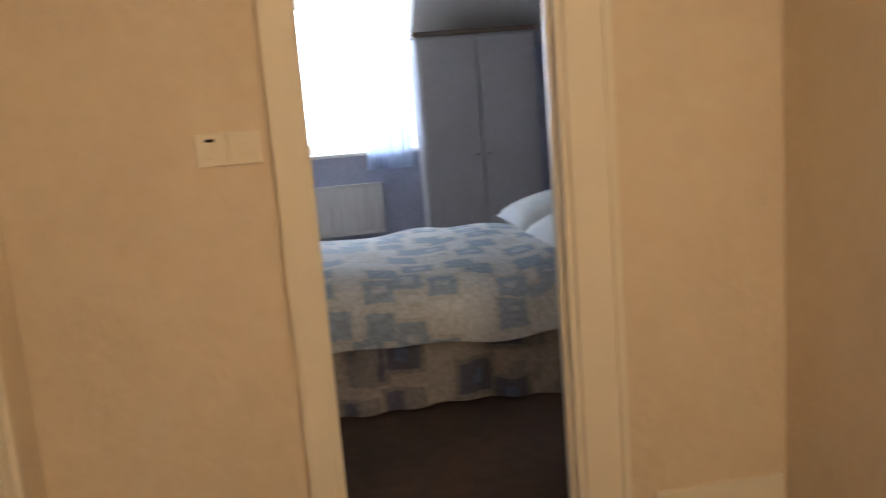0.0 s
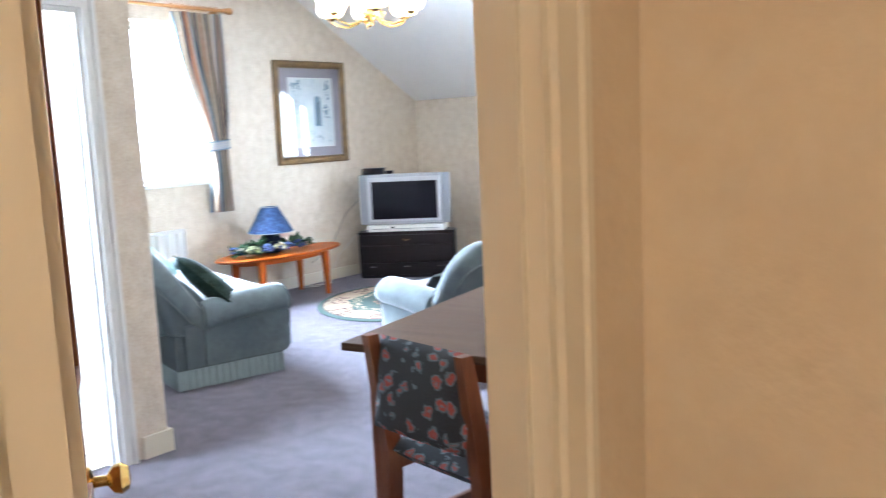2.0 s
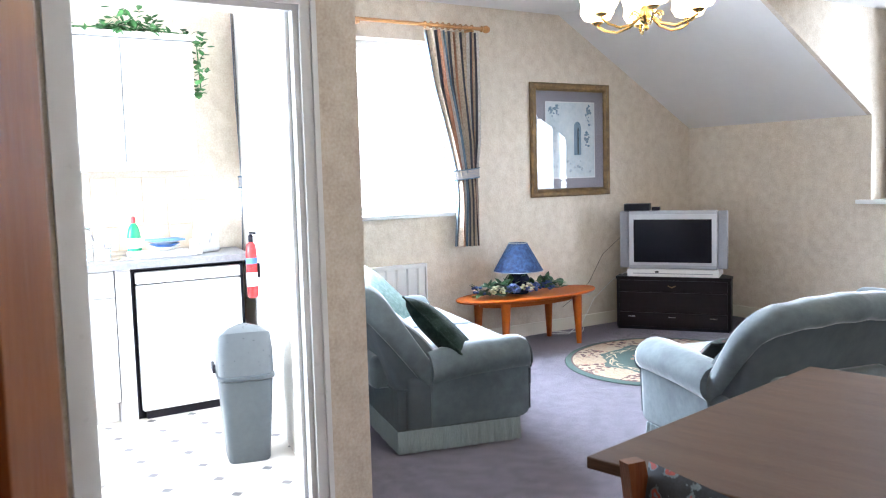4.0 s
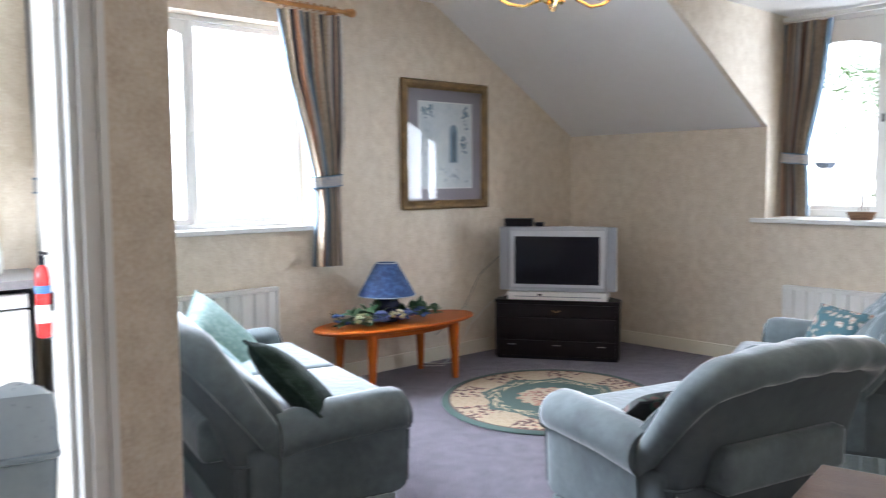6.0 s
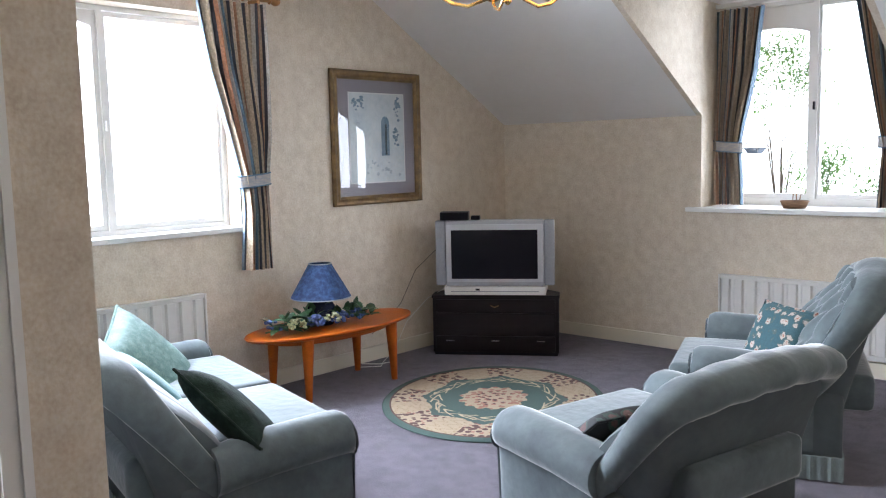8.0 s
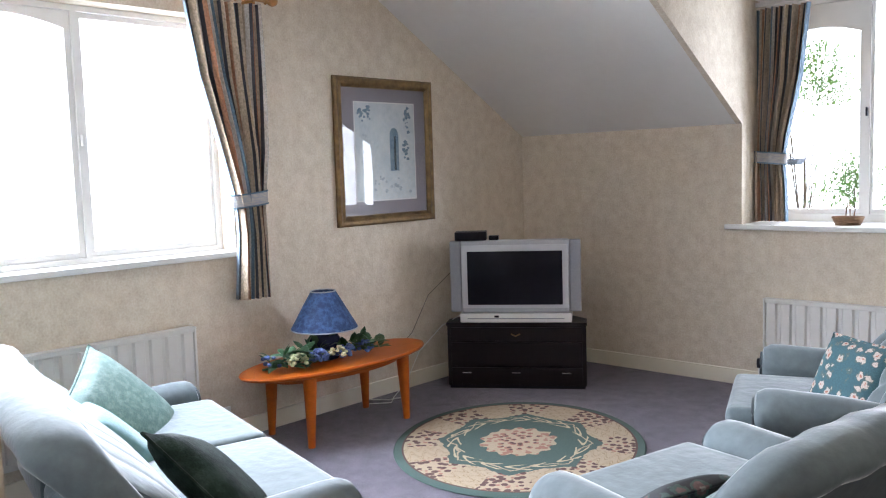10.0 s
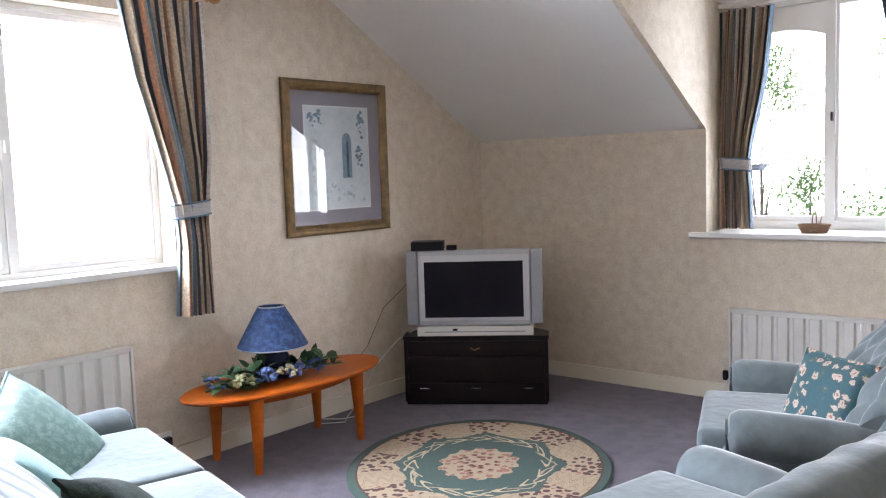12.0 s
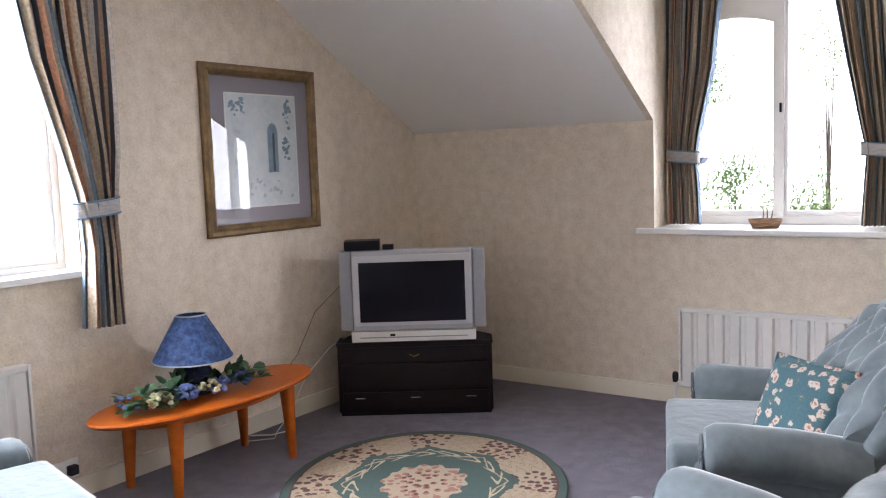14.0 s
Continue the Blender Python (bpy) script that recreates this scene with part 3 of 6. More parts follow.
def window(name, w, h, split, m, label, f=0.05, drop=0.0):
    """A two-light casement window; local x across, y outwards, z up from the sill."""
    win = tagged(new(name), label, "window", "", "structure")
    win.matrix_world = m
    fr = box(0, f, 0, 0.07, 0, h)
    box(w - f, w, 0, 0.07, 0, h, fr)
    box(f, w - f, 0, 0.07, 0, f, fr)
    box(f, w - f, 0, 0.07, h - f, h, fr)
    box(split - 0.016, split + 0.016, 0, 0.07, f, h - f, fr)
    part("window_frame", fr, white_gloss, win)
    part("sash", arch_sash(f + 0.002, split - 0.018, f + 0.002, h - f - 0.002, 0.055, 0.03, 0.045, drop), white_gloss, win, "white sash with an arched head").location = (0, 0.012, 0)
    sb = box(split + 0.018, split + 0.036, 0.015, 0.055, f + 0.002, h - f - 0.002)
    box(w - f - 0.024, w - f - 0.002, 0.015, 0.055, f + 0.002, h - f - 0.002, sb)
    box(split + 0.036, w - f - 0.024, 0.015, 0.055, f + 0.002, f + 0.03, sb)
    box(split + 0.036, w - f - 0.024, 0.015, 0.055, h - f - 0.03, h - f - 0.002, sb)
    part("sash", sb, white_gloss, win)
    for a, b in ((f + 0.03, split - 0.045), (split + 0.032, w - f - 0.02)):
        p = part("pane", box(a, b, 0.03, 0.034, f + 0.03, h - f - 0.02), pane_glass, win)
        p.visible_shadow = False
    part("handle", rbox(split - 0.006, split + 0.006, -0.022, 0.0, h * 0.46, h * 0.46 + 0.055, 0.003), white_gloss if f < 0.04 else black, win, "small casement handle")
    return win


window("window_gable", W1[1] - W1[0], W1[3] - W1[2] - 0.03, 0.74, pose(-0.13, W1[0], W1[2] + 0.028, 0, 0, 90), "white casement window in the gable wall", 0.028)
window("window_dormer", D1[1] - D1[0] - 0.08, SOF1 - D1[2] - 0.03, 0.64, pose(D1[0] + 0.04, 0.38, D1[2] + 0.028), "white casement window in the dormer", 0.05, 0.11)
window("window_bedroom", D2[1] - D2[0] - 0.08, SOF2 - D2[2] - 0.03, 0.6, pose(D2[0] + 0.04, 0.38, D2[2] + 0.028), "white casement window in the bedroom dormer")
solid("window_sill_gable", rbox(-0.2, 0.035, W1[0] - 0.05, W1[1] + 0.04, W1[2] - 0.005, W1[2] + 0.027, 0.006), white_gloss, "white painted window sill", "trim")
solid("window_sill_dormer", rbox(D1[0] - 0.06, D1[1] + 0.06, -0.045, 0.42, D1[2] - 0.005, D1[2] + 0.027, 0.006), white_gloss, "white painted window sill", "trim")
solid("window_sill_bedroom", rbox(D2[0] - 0.03, D2[1] + 0.03, -0.03, 0.42, D2[2] - 0.005, D2[2] + 0.027, 0.006), white_gloss, "white painted bedroom window sill", "trim")

# outdoors: garden, glowing sky screen, trees
solid("ground", box(-90, 90, -90, 90, -3.0, -2.8), mat("pale_gravel", (0.62, 0.60, 0.55), (0.52, 0.50, 0.45), 0.6, 0.9, 0.5, 8), "pale sunlit gravel round the house")
# added emissive ring: whites out the view and sends extra light indoors
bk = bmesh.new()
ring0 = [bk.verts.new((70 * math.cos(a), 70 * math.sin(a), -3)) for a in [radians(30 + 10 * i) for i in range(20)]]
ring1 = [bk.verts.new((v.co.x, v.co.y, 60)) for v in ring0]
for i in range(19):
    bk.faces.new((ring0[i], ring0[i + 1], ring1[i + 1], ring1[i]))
solid("backdrop", bk, glow("white_sky_glow", (0.93, 0.97, 1.0), 6.0), "glowing white screen standing in for the overexposed sky")


def leaf_light():
    """Thin leaves that let some of the sun through."""
    if "sunlit_leaf" in MATS:
        return MATS["sunlit_leaf"]
    m = mat("sunlit_leaf", (0.045, 0.10, 0.025), (0.08, 0.15, 0.035), 3, 0.5)
    nt = m.node_tree
    tr = nt.nodes.new("ShaderNodeBsdfTranslucent")
    tr.inputs[0].default_value = (0.07, 0.14, 0.025, 1)
    ad = nt.nodes.new("ShaderNodeAddShader")
    nt.links.new(nt.nodes["Principled BSDF"].outputs[0], ad.inputs[0])
    nt.links.new(tr.outputs[0], ad.inputs[1])
    nt.links.new(ad.outputs[0], nt.nodes["Material Output"].inputs[0])
    return m


def tree(at, height, spread, count, seed):
    r = random.Random(seed)
    t = thing("garden_tree", "sunlit broad-leaved garden tree outside the window", "tree", "garden trees", pose(*at))
    part("trunk", tube([(0, 0, 0), (0.05, 0.02, height * 0.35), (0.0, 0.08, height * 0.7)], [0.045, 0.03, 0.014]), mat("bark", (0.12, 0.09, 0.07), (0.08, 0.06, 0.045), 8, 0.9, 0.6, 30), t, "", True)
    bm = bmesh.new()
    clumps = [(r.gauss(0, spread * 0.5), r.gauss(0, spread * 0.5), height * r.uniform(0.82, 1.0)) for _ in range(11)]
    for c in clumps:
        tube([(0, 0.05, height * 0.45), tuple(Vector((0, 0.05, height * 0.5)).lerp(Vector(c), 0.6)), c], [0.012, 0.008, 0.004], 5, bm)
    part("limbs", bm, MATS["bark"], t, "", True)
    cr = bmesh.new()
    for _ in range(count):
        c = Vector(r.choice(clumps)) + Vector((r.gauss(0, 0.19), r.gauss(0, 0.19), r.gauss(0, 0.16)))
        leaf(cr, c, (r.uniform(-1, 1), r.uniform(-1, 1), r.uniform(-0.8, 0.3)), (0.2, 0.1, 1), r.uniform(0.05, 0.10), r.uniform(0.022, 0.045))
    part("crown", cr, leaf_light(), t)
    return t


tree((-1.05, 9.0, -2.8), 6.1, 0.50, 2800, 3)
tree((-0.25, 9.0, -2.8), 4.2, 0.42, 1600, 6)
tree((0.85, 8.6, -2.8), 3.8, 0.45, 1800, 8)
tree((1.05, 9.4, -2.8), 6.4, 0.25, 400, 9)
bf = thing("wall_bracket_tray", "dark hanging tray on a bracket outside the dormer", "bird feeder", "", pose(0, 0, 0))
part("arm", tube([(1.72, 0.60, 1.50), (1.62, 1.1, 1.51), (1.54, 1.5, 1.47)], 0.004, 6), black, bf, "", True)
part("tray", loft([[(1.50, 1.44, 1.42), (1.58, 1.44, 1.42), (1.58, 1.56, 1.42), (1.50, 1.56, 1.42)], [(1.465, 1.42, 1.47), (1.615, 1.42, 1.47), (1.615, 1.58, 1.47), (1.465, 1.58, 1.47)]]), mat("slate_blue_plastic", (0.06, 0.08, 0.11), None, 8, 0.5), bf)

# ---------------------------------------------------------------- seating


def pillow_mesh(w, d, h, p, n=14, pinch=0.0):
    bm = bmesh.new()
    grid = {}
    for side in (1, -1):
        for i in range(n + 1):
            for j in range(n + 1):
                u, v = 2 * i / n - 1, 2 * j / n - 1
                edge = i in (0, n) or j in (0, n)
                if edge and side < 0:
                    continue
                t = max(0.0, (1 - abs(u) ** p) * (1 - abs(v) ** p)) ** 0.5
                k = 1 - pinch * (1 - abs(v) ** 2) * abs(u) ** 3
                l = 1 - pinch * (1 - abs(u) ** 2) * abs(v) ** 3
                grid[side, i, j] = bm.verts.new((w / 2 * u * k, d / 2 * v * l, side * h / 2 * t))
        for i in range(n):
            for j in range(n):
                q = [grid.get((side, a, b)) or grid[1, a, b] for a, b in ((i, j), (i + 1, j), (i + 1, j + 1), (i, j + 1))]
                bm.faces.new(q if side > 0 else q[::-1])
    return bm


def edge_path(w, d, n=10, pinch=0.0):
    pts = []
    for side in range(4):
        for i in range(n):
            u = 2 * i / n - 1
            a, b = [(u, -1), (1, u), (-u, 1), (-1, -u)][side]
            k = 1 - pinch * (1 - b * b) * abs(a) ** 3
            l = 1 - pinch * (1 - a * a) * abs(b) ** 3
            pts.append((w / 2 * a * k, d / 2 * b * l, 0))
    return pts + pts[:2]


def valance(w, y0, y1, z1, parent):
    """Gathered fringe round the foot of a seat."""
    path = []
    hw = w / 2
    for (ax, ay), (bx, by), (nx, ny) in (((-hw, y1), (hw, y1), (0, 1)), ((hw, y1), (hw, y0), (1, 0)), ((hw, y0), (-hw, y0), (0, -1)), ((-hw, y0), (-hw, y1), (-1, 0))):
        k = int(math.hypot(bx - ax, by - ay) / 0.012)
        for i in range(k):
            o = 0.004 * math.sin(i * 1.9) + 0.003 * rng.random()
            path.append((ax + (bx - ax) * i / k + nx * o, ay + (by - ay) * i / k + ny * o))
    rings = [[(x, y, 0.004 + 0.006 * rng.random()) for x, y in path], [(x * 0.995, y * 0.995, z1) for x, y in path], [(x * 0.985, y * 0.985, z1) for x, y in path], [(x * 0.985, y * 0.985, 0.01) for x, y in path]]
    part("fringe", loft(rings, True, False), fringe_mat, parent, "grey-green bullion fringe", True)


def seat_unit(name, label, category, w, n, m, top=0.85, channels=7, tuft=True, low=0.9, lean=0.24, nose=0.03, back=-0.06, crown=0.02, corner=0.15, sink=0.0):
    """An upholstered seat facing local +y: rolled back, rolled arms, seat cushions, fringe."""
    t = thing(name, label, category, "three-piece suite", m)
    hw = w / 2
    part("base", rbox(-hw + 0.035, hw - 0.035, -0.19, 0.38 + nose, 0.03, 0.40 * low, 0.03, 3), velvet_shaded, t, "", True)
    valance(w - 0.04, back - 0.045 - lean * (top - 0.415) / 0.6, 0.395, 0.115, t)
    # arms
    for s in (-1, 1):
        sec = [(-0.085, 0.13), (0.06, 0.13), (0.065, 0.30), (0.07, 0.41)]
        sec += [(0.012 + 0.098 * math.cos(a), 0.485 + 0.095 * math.sin(a)) for a in [radians(-35 + 17 * i) for i in range(15)]]
        sec += [(-0.088, 0.40), (-0.088, 0.30)]
        rings = []
        for y, k in ((-0.07, 0.98), (0.0, 1.0), (0.15, 1.0), (0.36, 1.0), (0.415, 0.98), (0.445, 0.9), (0.458, 0.72)):
            rings.append([(s * (hw - 0.09 + a * k), y, low * (0.36 + (b - 0.36) * k) + 0.006 * math.sin(9 * y) - (0.09 * (0.42 - y) if b > 0.35 else 0.0)) for a, b in sec])
        part("arm", loft(rings), velvet, t, "rolled velvet arm", True)
        fr = [(s * (hw - 0.09 + a * 0.8), 0.4575, low * (0.36 + (b - 0.36) * 0.8) - 0.008) for a, b in sec]
        part("arm_piping", tube(fr + fr[:2], 0.006, 6), velvet_shaded, t, "", True)
    # cushions
    inner = w - 0.36
    for i in range(n):
        cw = inner / n
        a, b = cw / 2 - 0.003, 0.40 + nose / 2
        bm = rbox(-a, a, -b, b, -0.085, 0.08, 0.045, 4)
        c = part("seat_cushion", bm, velvet, t, "plump velvet seat cushion", True)
        c.location = (-inner / 2 + cw * (i + 0.5), 0.075 + nose / 2, 0.41 * low - sink)
    # padded back: a fat roll round the sides and top, buttoned or channelled pad inside, flat panel outside
    hb0, hb1, zb, zt = hw - 0.055, hw - 0.05, 0.31, top - 0.075

    def lie(z):
        return back - 0.17 - lean * max(0.0, z - 0.34) / 0.6

    def inset(z):
        """How far the rounded top corner draws in at height z."""
        k = min(1.0, max(0.0, (z - zt + corner) / corner))
        return corner * (1 - math.sqrt(1 - k * k))

    path = [(-hb0 - (hb1 - hb0) * f, zb + (zt - corner - zb) * f) for f in [i / 7 for i in range(8)]]
    path += [(-hb1 + corner - corner * math.cos(q), zt - corner + (corner - 0.02) * math.sin(q)) for q in [radians(15 * i) for i in range(1, 6)]]
    inner_x = hb1 - corner
    path += [(-inner_x * (1 - i / 9), zt - 0.02 + crown * math.sin(0.5 * math.pi * i / 9)) for i in range(1, 10)]
    path += [(-x, z) for x, z in path[-2::-1]]
    rings = []
    for i, (x, z) in enumerate(path):
        (x0, z0), (x1, z1) = path[max(i - 1, 0)], path[min(i + 1, len(path) - 1)]
        tx, tz = x1 - x0, z1 - z0
        ln = math.hypot(tx, tz)
        nx, nz = -tz / ln, tx / ln
        up = max(0.0, min(1.0, (z - zb) / (zt - zb))) ** 1.6
        fold = 1 + 0.035 * math.cos(2 * math.pi * channels * x / (2 * hb1)) * up + 0.012 * math.sin(37 * x + 11 * z)
        rn, ry = (0.034 + 0.028 * up) * fold, (0.06 + 0.038 * up) * fold
        if i in (0, len(path) - 1):
            rn, ry = rn * 0.6, ry * 0.6
        y = lie(z) - 0.02 * up
        rings.append([(x + nx * rn * math.cos(q), y + ry * math.sin(q), z + nz * rn * math.cos(q)) for q in [2 * math.pi * k / 16 for k in range(16)]])
    part("back_roll", loft(rings), velvet, t, "fat gathered velvet roll round the back", True)
    cols, rows_ = 12 * channels, (30 if tuft else 14)
    rings = []
    for i in range(cols + 1):
        u = 2 * i / cols - 1
        dent = abs(math.sin(math.pi * (u + 1) / 2 * channels)) ** 0.55
        ring = []
        for j in range(rows_ + 1):
            v = j / rows_
            e = min(1.0, max(0.0, (abs(u) * hb1 * 0.97 - hb1 + corner) / corner))
            head = zt + (0.012 if tuft else -0.02) - (corner * (1 - math.sqrt(1 - e * e)) if tuft else 0.05 * abs(u) ** 4)
            z = 0.36 + (head - 0.36) * v
            d = 0.012 * (dent - 0.6) * min(1.0, 3 * v)
            if tuft:
                a, b = (u + 1) / 2 * channels, 2.6 * v
                d = 0.042 * (abs(math.sin(math.pi * (a + b)) * math.sin(math.pi * (a - b))) ** 0.4 - 0.6)
            bulge = 0.045 * math.sin(math.pi * min(1.0, v * 1.15)) + 0.03 * (1 - v)
            ring.append((hb1 * 0.97 * u, lie(z) + 0.085 + bulge + d - 0.03 * abs(u) ** 6, z))
        ring += [(hb1 * 0.97 * u, lie(z) - 0.02, z) for z in (head - 0.01, 0.36)]
        rings.append(ring)
    part("backrest", loft(rings), velvet, t, "deep-buttoned velvet inner back" if tuft else "channelled velvet inner back", True)
    # outer shell: the deep sides and the flat rear of the back, closed under the roll
    rear0 = lie(zt) - 0.02
    rings = []
    for i in range(9):
        z = zb + (zt - 0.01 - zb) * i / 8
        f = (z - zb) / (zt - zb)
        hx = hb0 + (hb1 - hb0) * f - (max(0.09, 0.6 * corner) if i == 8 else max(0.02 * f, inset(z)))
        fy, ry = lie(z) + 0.01, min(rear0 + 0.15 * (1 - f), lie(z) - 0.05)
        c = min(0.035, (fy - ry) * 0.3)
        rings.append([(-hx, fy, z), (-hx - 0.006, ry + c, z), (-hx + c * 0.3, ry + c * 0.3, z), (-hx + c, ry, z), (hx - c, ry, z), (hx - c * 0.3, ry + c * 0.3, z), (hx + 0.006, ry + c, z), (hx, fy, z)])
    part("back_panel", loft(rings), velvet_shaded, t, "plain velvet outer back, shade put into its colour", True)
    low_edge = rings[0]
    part("back_piping", tube([(x * 1.004, y - 0.002, z) for x, y, z in low_edge], 0.006, 6), velvet_shaded, t, "", True)
    part("rear_base", rbox(-hb0 + 0.006, hb0 - 0.006, rear0 + 0.156, -0.10, 0.03, zb - 0.002, 0.012), velvet_shaded, t)
    return t


seat_unit("sofa", "pale aqua velvet two-seater sofa with fringed base", "sofa", 1.76, 2, pose(1.187, -3.913, 0, 0, 0, -14), 0.86, 9, False, 0.92, 0.43, 0.03, 0.12, 0.03)
seat_unit("armchair", "pale aqua velvet armchair turned to the television", "armchair", 0.99, 1, pose(3.05, -2.935, 0, 0, 0, 77), 0.82, 5, False, 0.92, 0.46, 0.03, 0.13)
seat_unit("armchair", "taller pale aqua velvet armchair under the dormer window", "armchair", 1.03, 1, pose(2.985, -1.53, 0, 0, 0, 110), 0.945, 5, True, 0.99, 0.36, 0.10, 0.17, 0.03, 0.30, 0.04)


def cushion(label, material, w, h, m, piping=None):
    t = thing("cushion", label, "cushion", "", m)
    part("cover", pillow_mesh(w, w * 0.98, h, 3.0, 14, 0.04), material, t, "", True)
    part("piping", tube(edge_path(w, w * 0.98, 10, 0.04), 0.006, 6), piping or material, t, "", True)
    return t


cushion("sage green damask cushion leaning in the sofa corner", pil_green, 0.50, 0.16, pose(0.80, -3.77, 0.525, -52, 0, -54) @ pose(0, 0, 0, 0, 0, 24))
cushion("plain teal cushion lying behind the damask one", pil_teal, 0.42, 0.12, pose(1.04, -3.90, 0.49, -46, 0, -16))
cushion("dark green velvet cushion propped by the sofa arm", pil_dark, 0.43, 0.14, pose(1.79, -3.97, 0.525, -42, 18, -8) @ pose(0, 0, 0, 0, 0, 32))
cushion("teal floral cushion on the armchair seat", teal_floral, 0.39, 0.13, pose(2.94, -1.68, 0.53, -66, 0, 146))
cushion("black floral cushion on the armchair seat", black_floral, 0.30, 0.11, pose(2.90, -3.15, 0.47, -38, 0, 72))

# ---------------------------------------------------------------- television corner
tvm = pose(0.63, -0.95, 0, 0, 0, -147)


def tv_cabinet():
    t = thing("tv_cabinet", "black mahogany corner cabinet under the television", "cabinet", "", tvm)
    poly = [(-0.46, 0.0), (0.46, 0.0), (0.46, -0.16), (0.22, -0.46), (-0.22, -0.46), (-0.46, -0.16)]
    part("body", prism(poly, 0.02, 0.425, "z"), mahogany, t)
    part("plinth", prism([(x * 0.98, y * 0.98 - 0.004) for x, y in poly], 0.0, 0.02, "z"), black, t)
    part("top", prism([(x * 1.012, y * 1.01 + 0.006) for x, y in poly], 0.425, 0.445, "z"), mahogany, t)
    for z0, z1 in ((0.325, 0.415), (0.155, 0.315), (0.03, 0.145)):
        d = part("drawer", rbox(-0.435, 0.435, 0.002, 0.018, z0, z1, 0.004), mahogany, t)
        if z0 > 0.3:
            part("handle", tube([(-0.03, 0.03, 0.375), (0, 0.036, 0.362), (0.03, 0.03, 0.375)], 0.005), gilt, d, "dull brass drop handle", True)
        elif z0 < 0.1:
            for x in (-0.33, 0.0, 0.33):
                part("handle", rbox(x - 0.03, x + 0.03, 0.019, 0.028, 0.108, 0.116, 0.002), chrome, d, "thin bright handle")
    return t


def television():
    t = thing("television", "silver widescreen tube television, switched off", "television", "", tvm @ pose(0, -0.03, 0.512))
    w, h = 0.432, 0.482
    part("bezel", rbox(-0.355, 0.355, -0.06, 0.03, 0, h, 0.012, 3), silver, t, "silver plastic bezel")
    for s in (-1, 1):
        part("speaker", rbox(min(s * 0.358, s * w), max(s * 0.358, s * w), -0.06, 0.015, 0.004, h - 0.004, 0.01, 2), silver_dark, t, "grey cloth speaker panel")
    part("housing", loft([[(-0.41, -0.06, 0.01), (0.41, -0.06, 0.01), (0.41, -0.06, h - 0.01), (-0.41, -0.06, h - 0.01)], [(-0.38, -0.22, 0.02), (0.38, -0.22, 0.02), (0.38, -0.22, h - 0.02), (-0.38, -0.22, h - 0.02)], [(-0.2, -0.44, 0.06), (0.2, -0.44, 0.06), (0.2, -0.44, h - 0.10), (-0.2, -0.44, h - 0.10)]]), silver, t, "tapered grey rear housing")
    part("screen_surround", rbox(-0.35, 0.35, 0.028, 0.034, 0.032, 0.452, 0.004), mat("pale_silver_plastic", (0.60, 0.61, 0.63), (0.57, 0.58, 0.6), 8, 0.35, metal=0.2, wear=0.06), t)
    bm = bmesh.new()
    n = 12
    vs = [[bm.verts.new((0.313 * (2 * i / n - 1), 0.041 - 0.006 * ((2 * i / n - 1) ** 2 + (2 * j / n - 1) ** 2) * 0.5, 0.2325 + 0.178 * (2 * j / n - 1))) for i in range(n + 1)] for j in range(n + 1)]
    for j in range(n):
        for i in range(n):
            bm.faces.new((vs[j][i], vs[j][i + 1], vs[j + 1][i + 1], vs[j + 1][i]))
    edge = [vs[0][i] for i in range(n + 1)] + [vs[j][n] for j in range(1, n + 1)] + [vs[n][i] for i in range(n - 1, -1, -1)] + [vs[j][0] for j in range(n - 1, 0, -1)]
    low = [bm.verts.new((v.co.x, 0.034, v.co.z)) for v in edge]
    for i in range(len(edge)):
        j = (i + 1) % len(edge)
        bm.faces.new((edge[j], edge[i], low[i], low[j]))
    part("screen", bm, screen_mat, t, "dark curved glass screen", True)
    return t


tv_cabinet()
television()
vd = thing("video_player", "slim white player between television and cabinet", "player", "", tvm @ pose(0, -0.06, 0.446))
part("body", rbox(-0.37, 0.37, -0.28, 0.06, 0, 0.062, 0.006), white_plastic, vd)
part("slot", rbox(-0.32, 0.32, 0.0595, 0.0625, 0.024, 0.030, 0.001), silver_dark, vd)
part("display", rbox(0.11, 0.14, 0.0595, 0.0635, 0.034, 0.048, 0.001), black, vd)
sb = thing("receiver_box", "small black receiver box on the television", "electronics", "", tvm @ pose(0.29, -0.06, 0.995, 0, 0, 4))
part("body", rbox(-0.105, 0.105, -0.07, 0.07, 0, 0.058, 0.006), black, sb)
part("front", rbox(-0.095, 0.095, 0.0705, 0.074, 0.008, 0.05, 0.002), screen_mat, sb)
rb = thing("remote_box", "little black box beside the receiver", "electronics", "", tvm @ pose(0.135, -0.04, 0.995))
part("body", rbox(-0.032, 0.032, -0.03, 0.03, 0, 0.03, 0.004), black, rb)
cb = thing("cable", "loose pale cables behind the cabinet by the skirting", "cable")
part("wire", tube([(0.30, -1.02, 0.52), (0.12, -1.12, 0.40), (0.05, -1.28, 0.24), (0.06, -1.42, 0.06), (0.14, -1.62, 0.012), (0.22, -1.72, 0.012), (0.10, -1.85, 0.012)], 0.003, 6), white_plastic, cb, "", True)
part("wire", tube([(0.20, -1.05, 0.80), (0.06, -1.18, 0.62), (0.04, -1.33, 0.38), (0.05, -1.55, 0.25), (0.03, -1.62, 0.20)], 0.0022, 6), mat("grey_cable", (0.12, 0.10, 0.09), None, 8, 0.5), cb, "", True)
part("wire", tube([(0.10, -1.45, 0.012), (0.20, -1.55, 0.012), (0.16, -1.68, 0.012), (0.06, -1.75, 0.012)], 0.004, 6), white_plastic, cb, "", True)

# ---------------------------------------------------------------- coffee table, lamp and flowers
TZ = 0.41
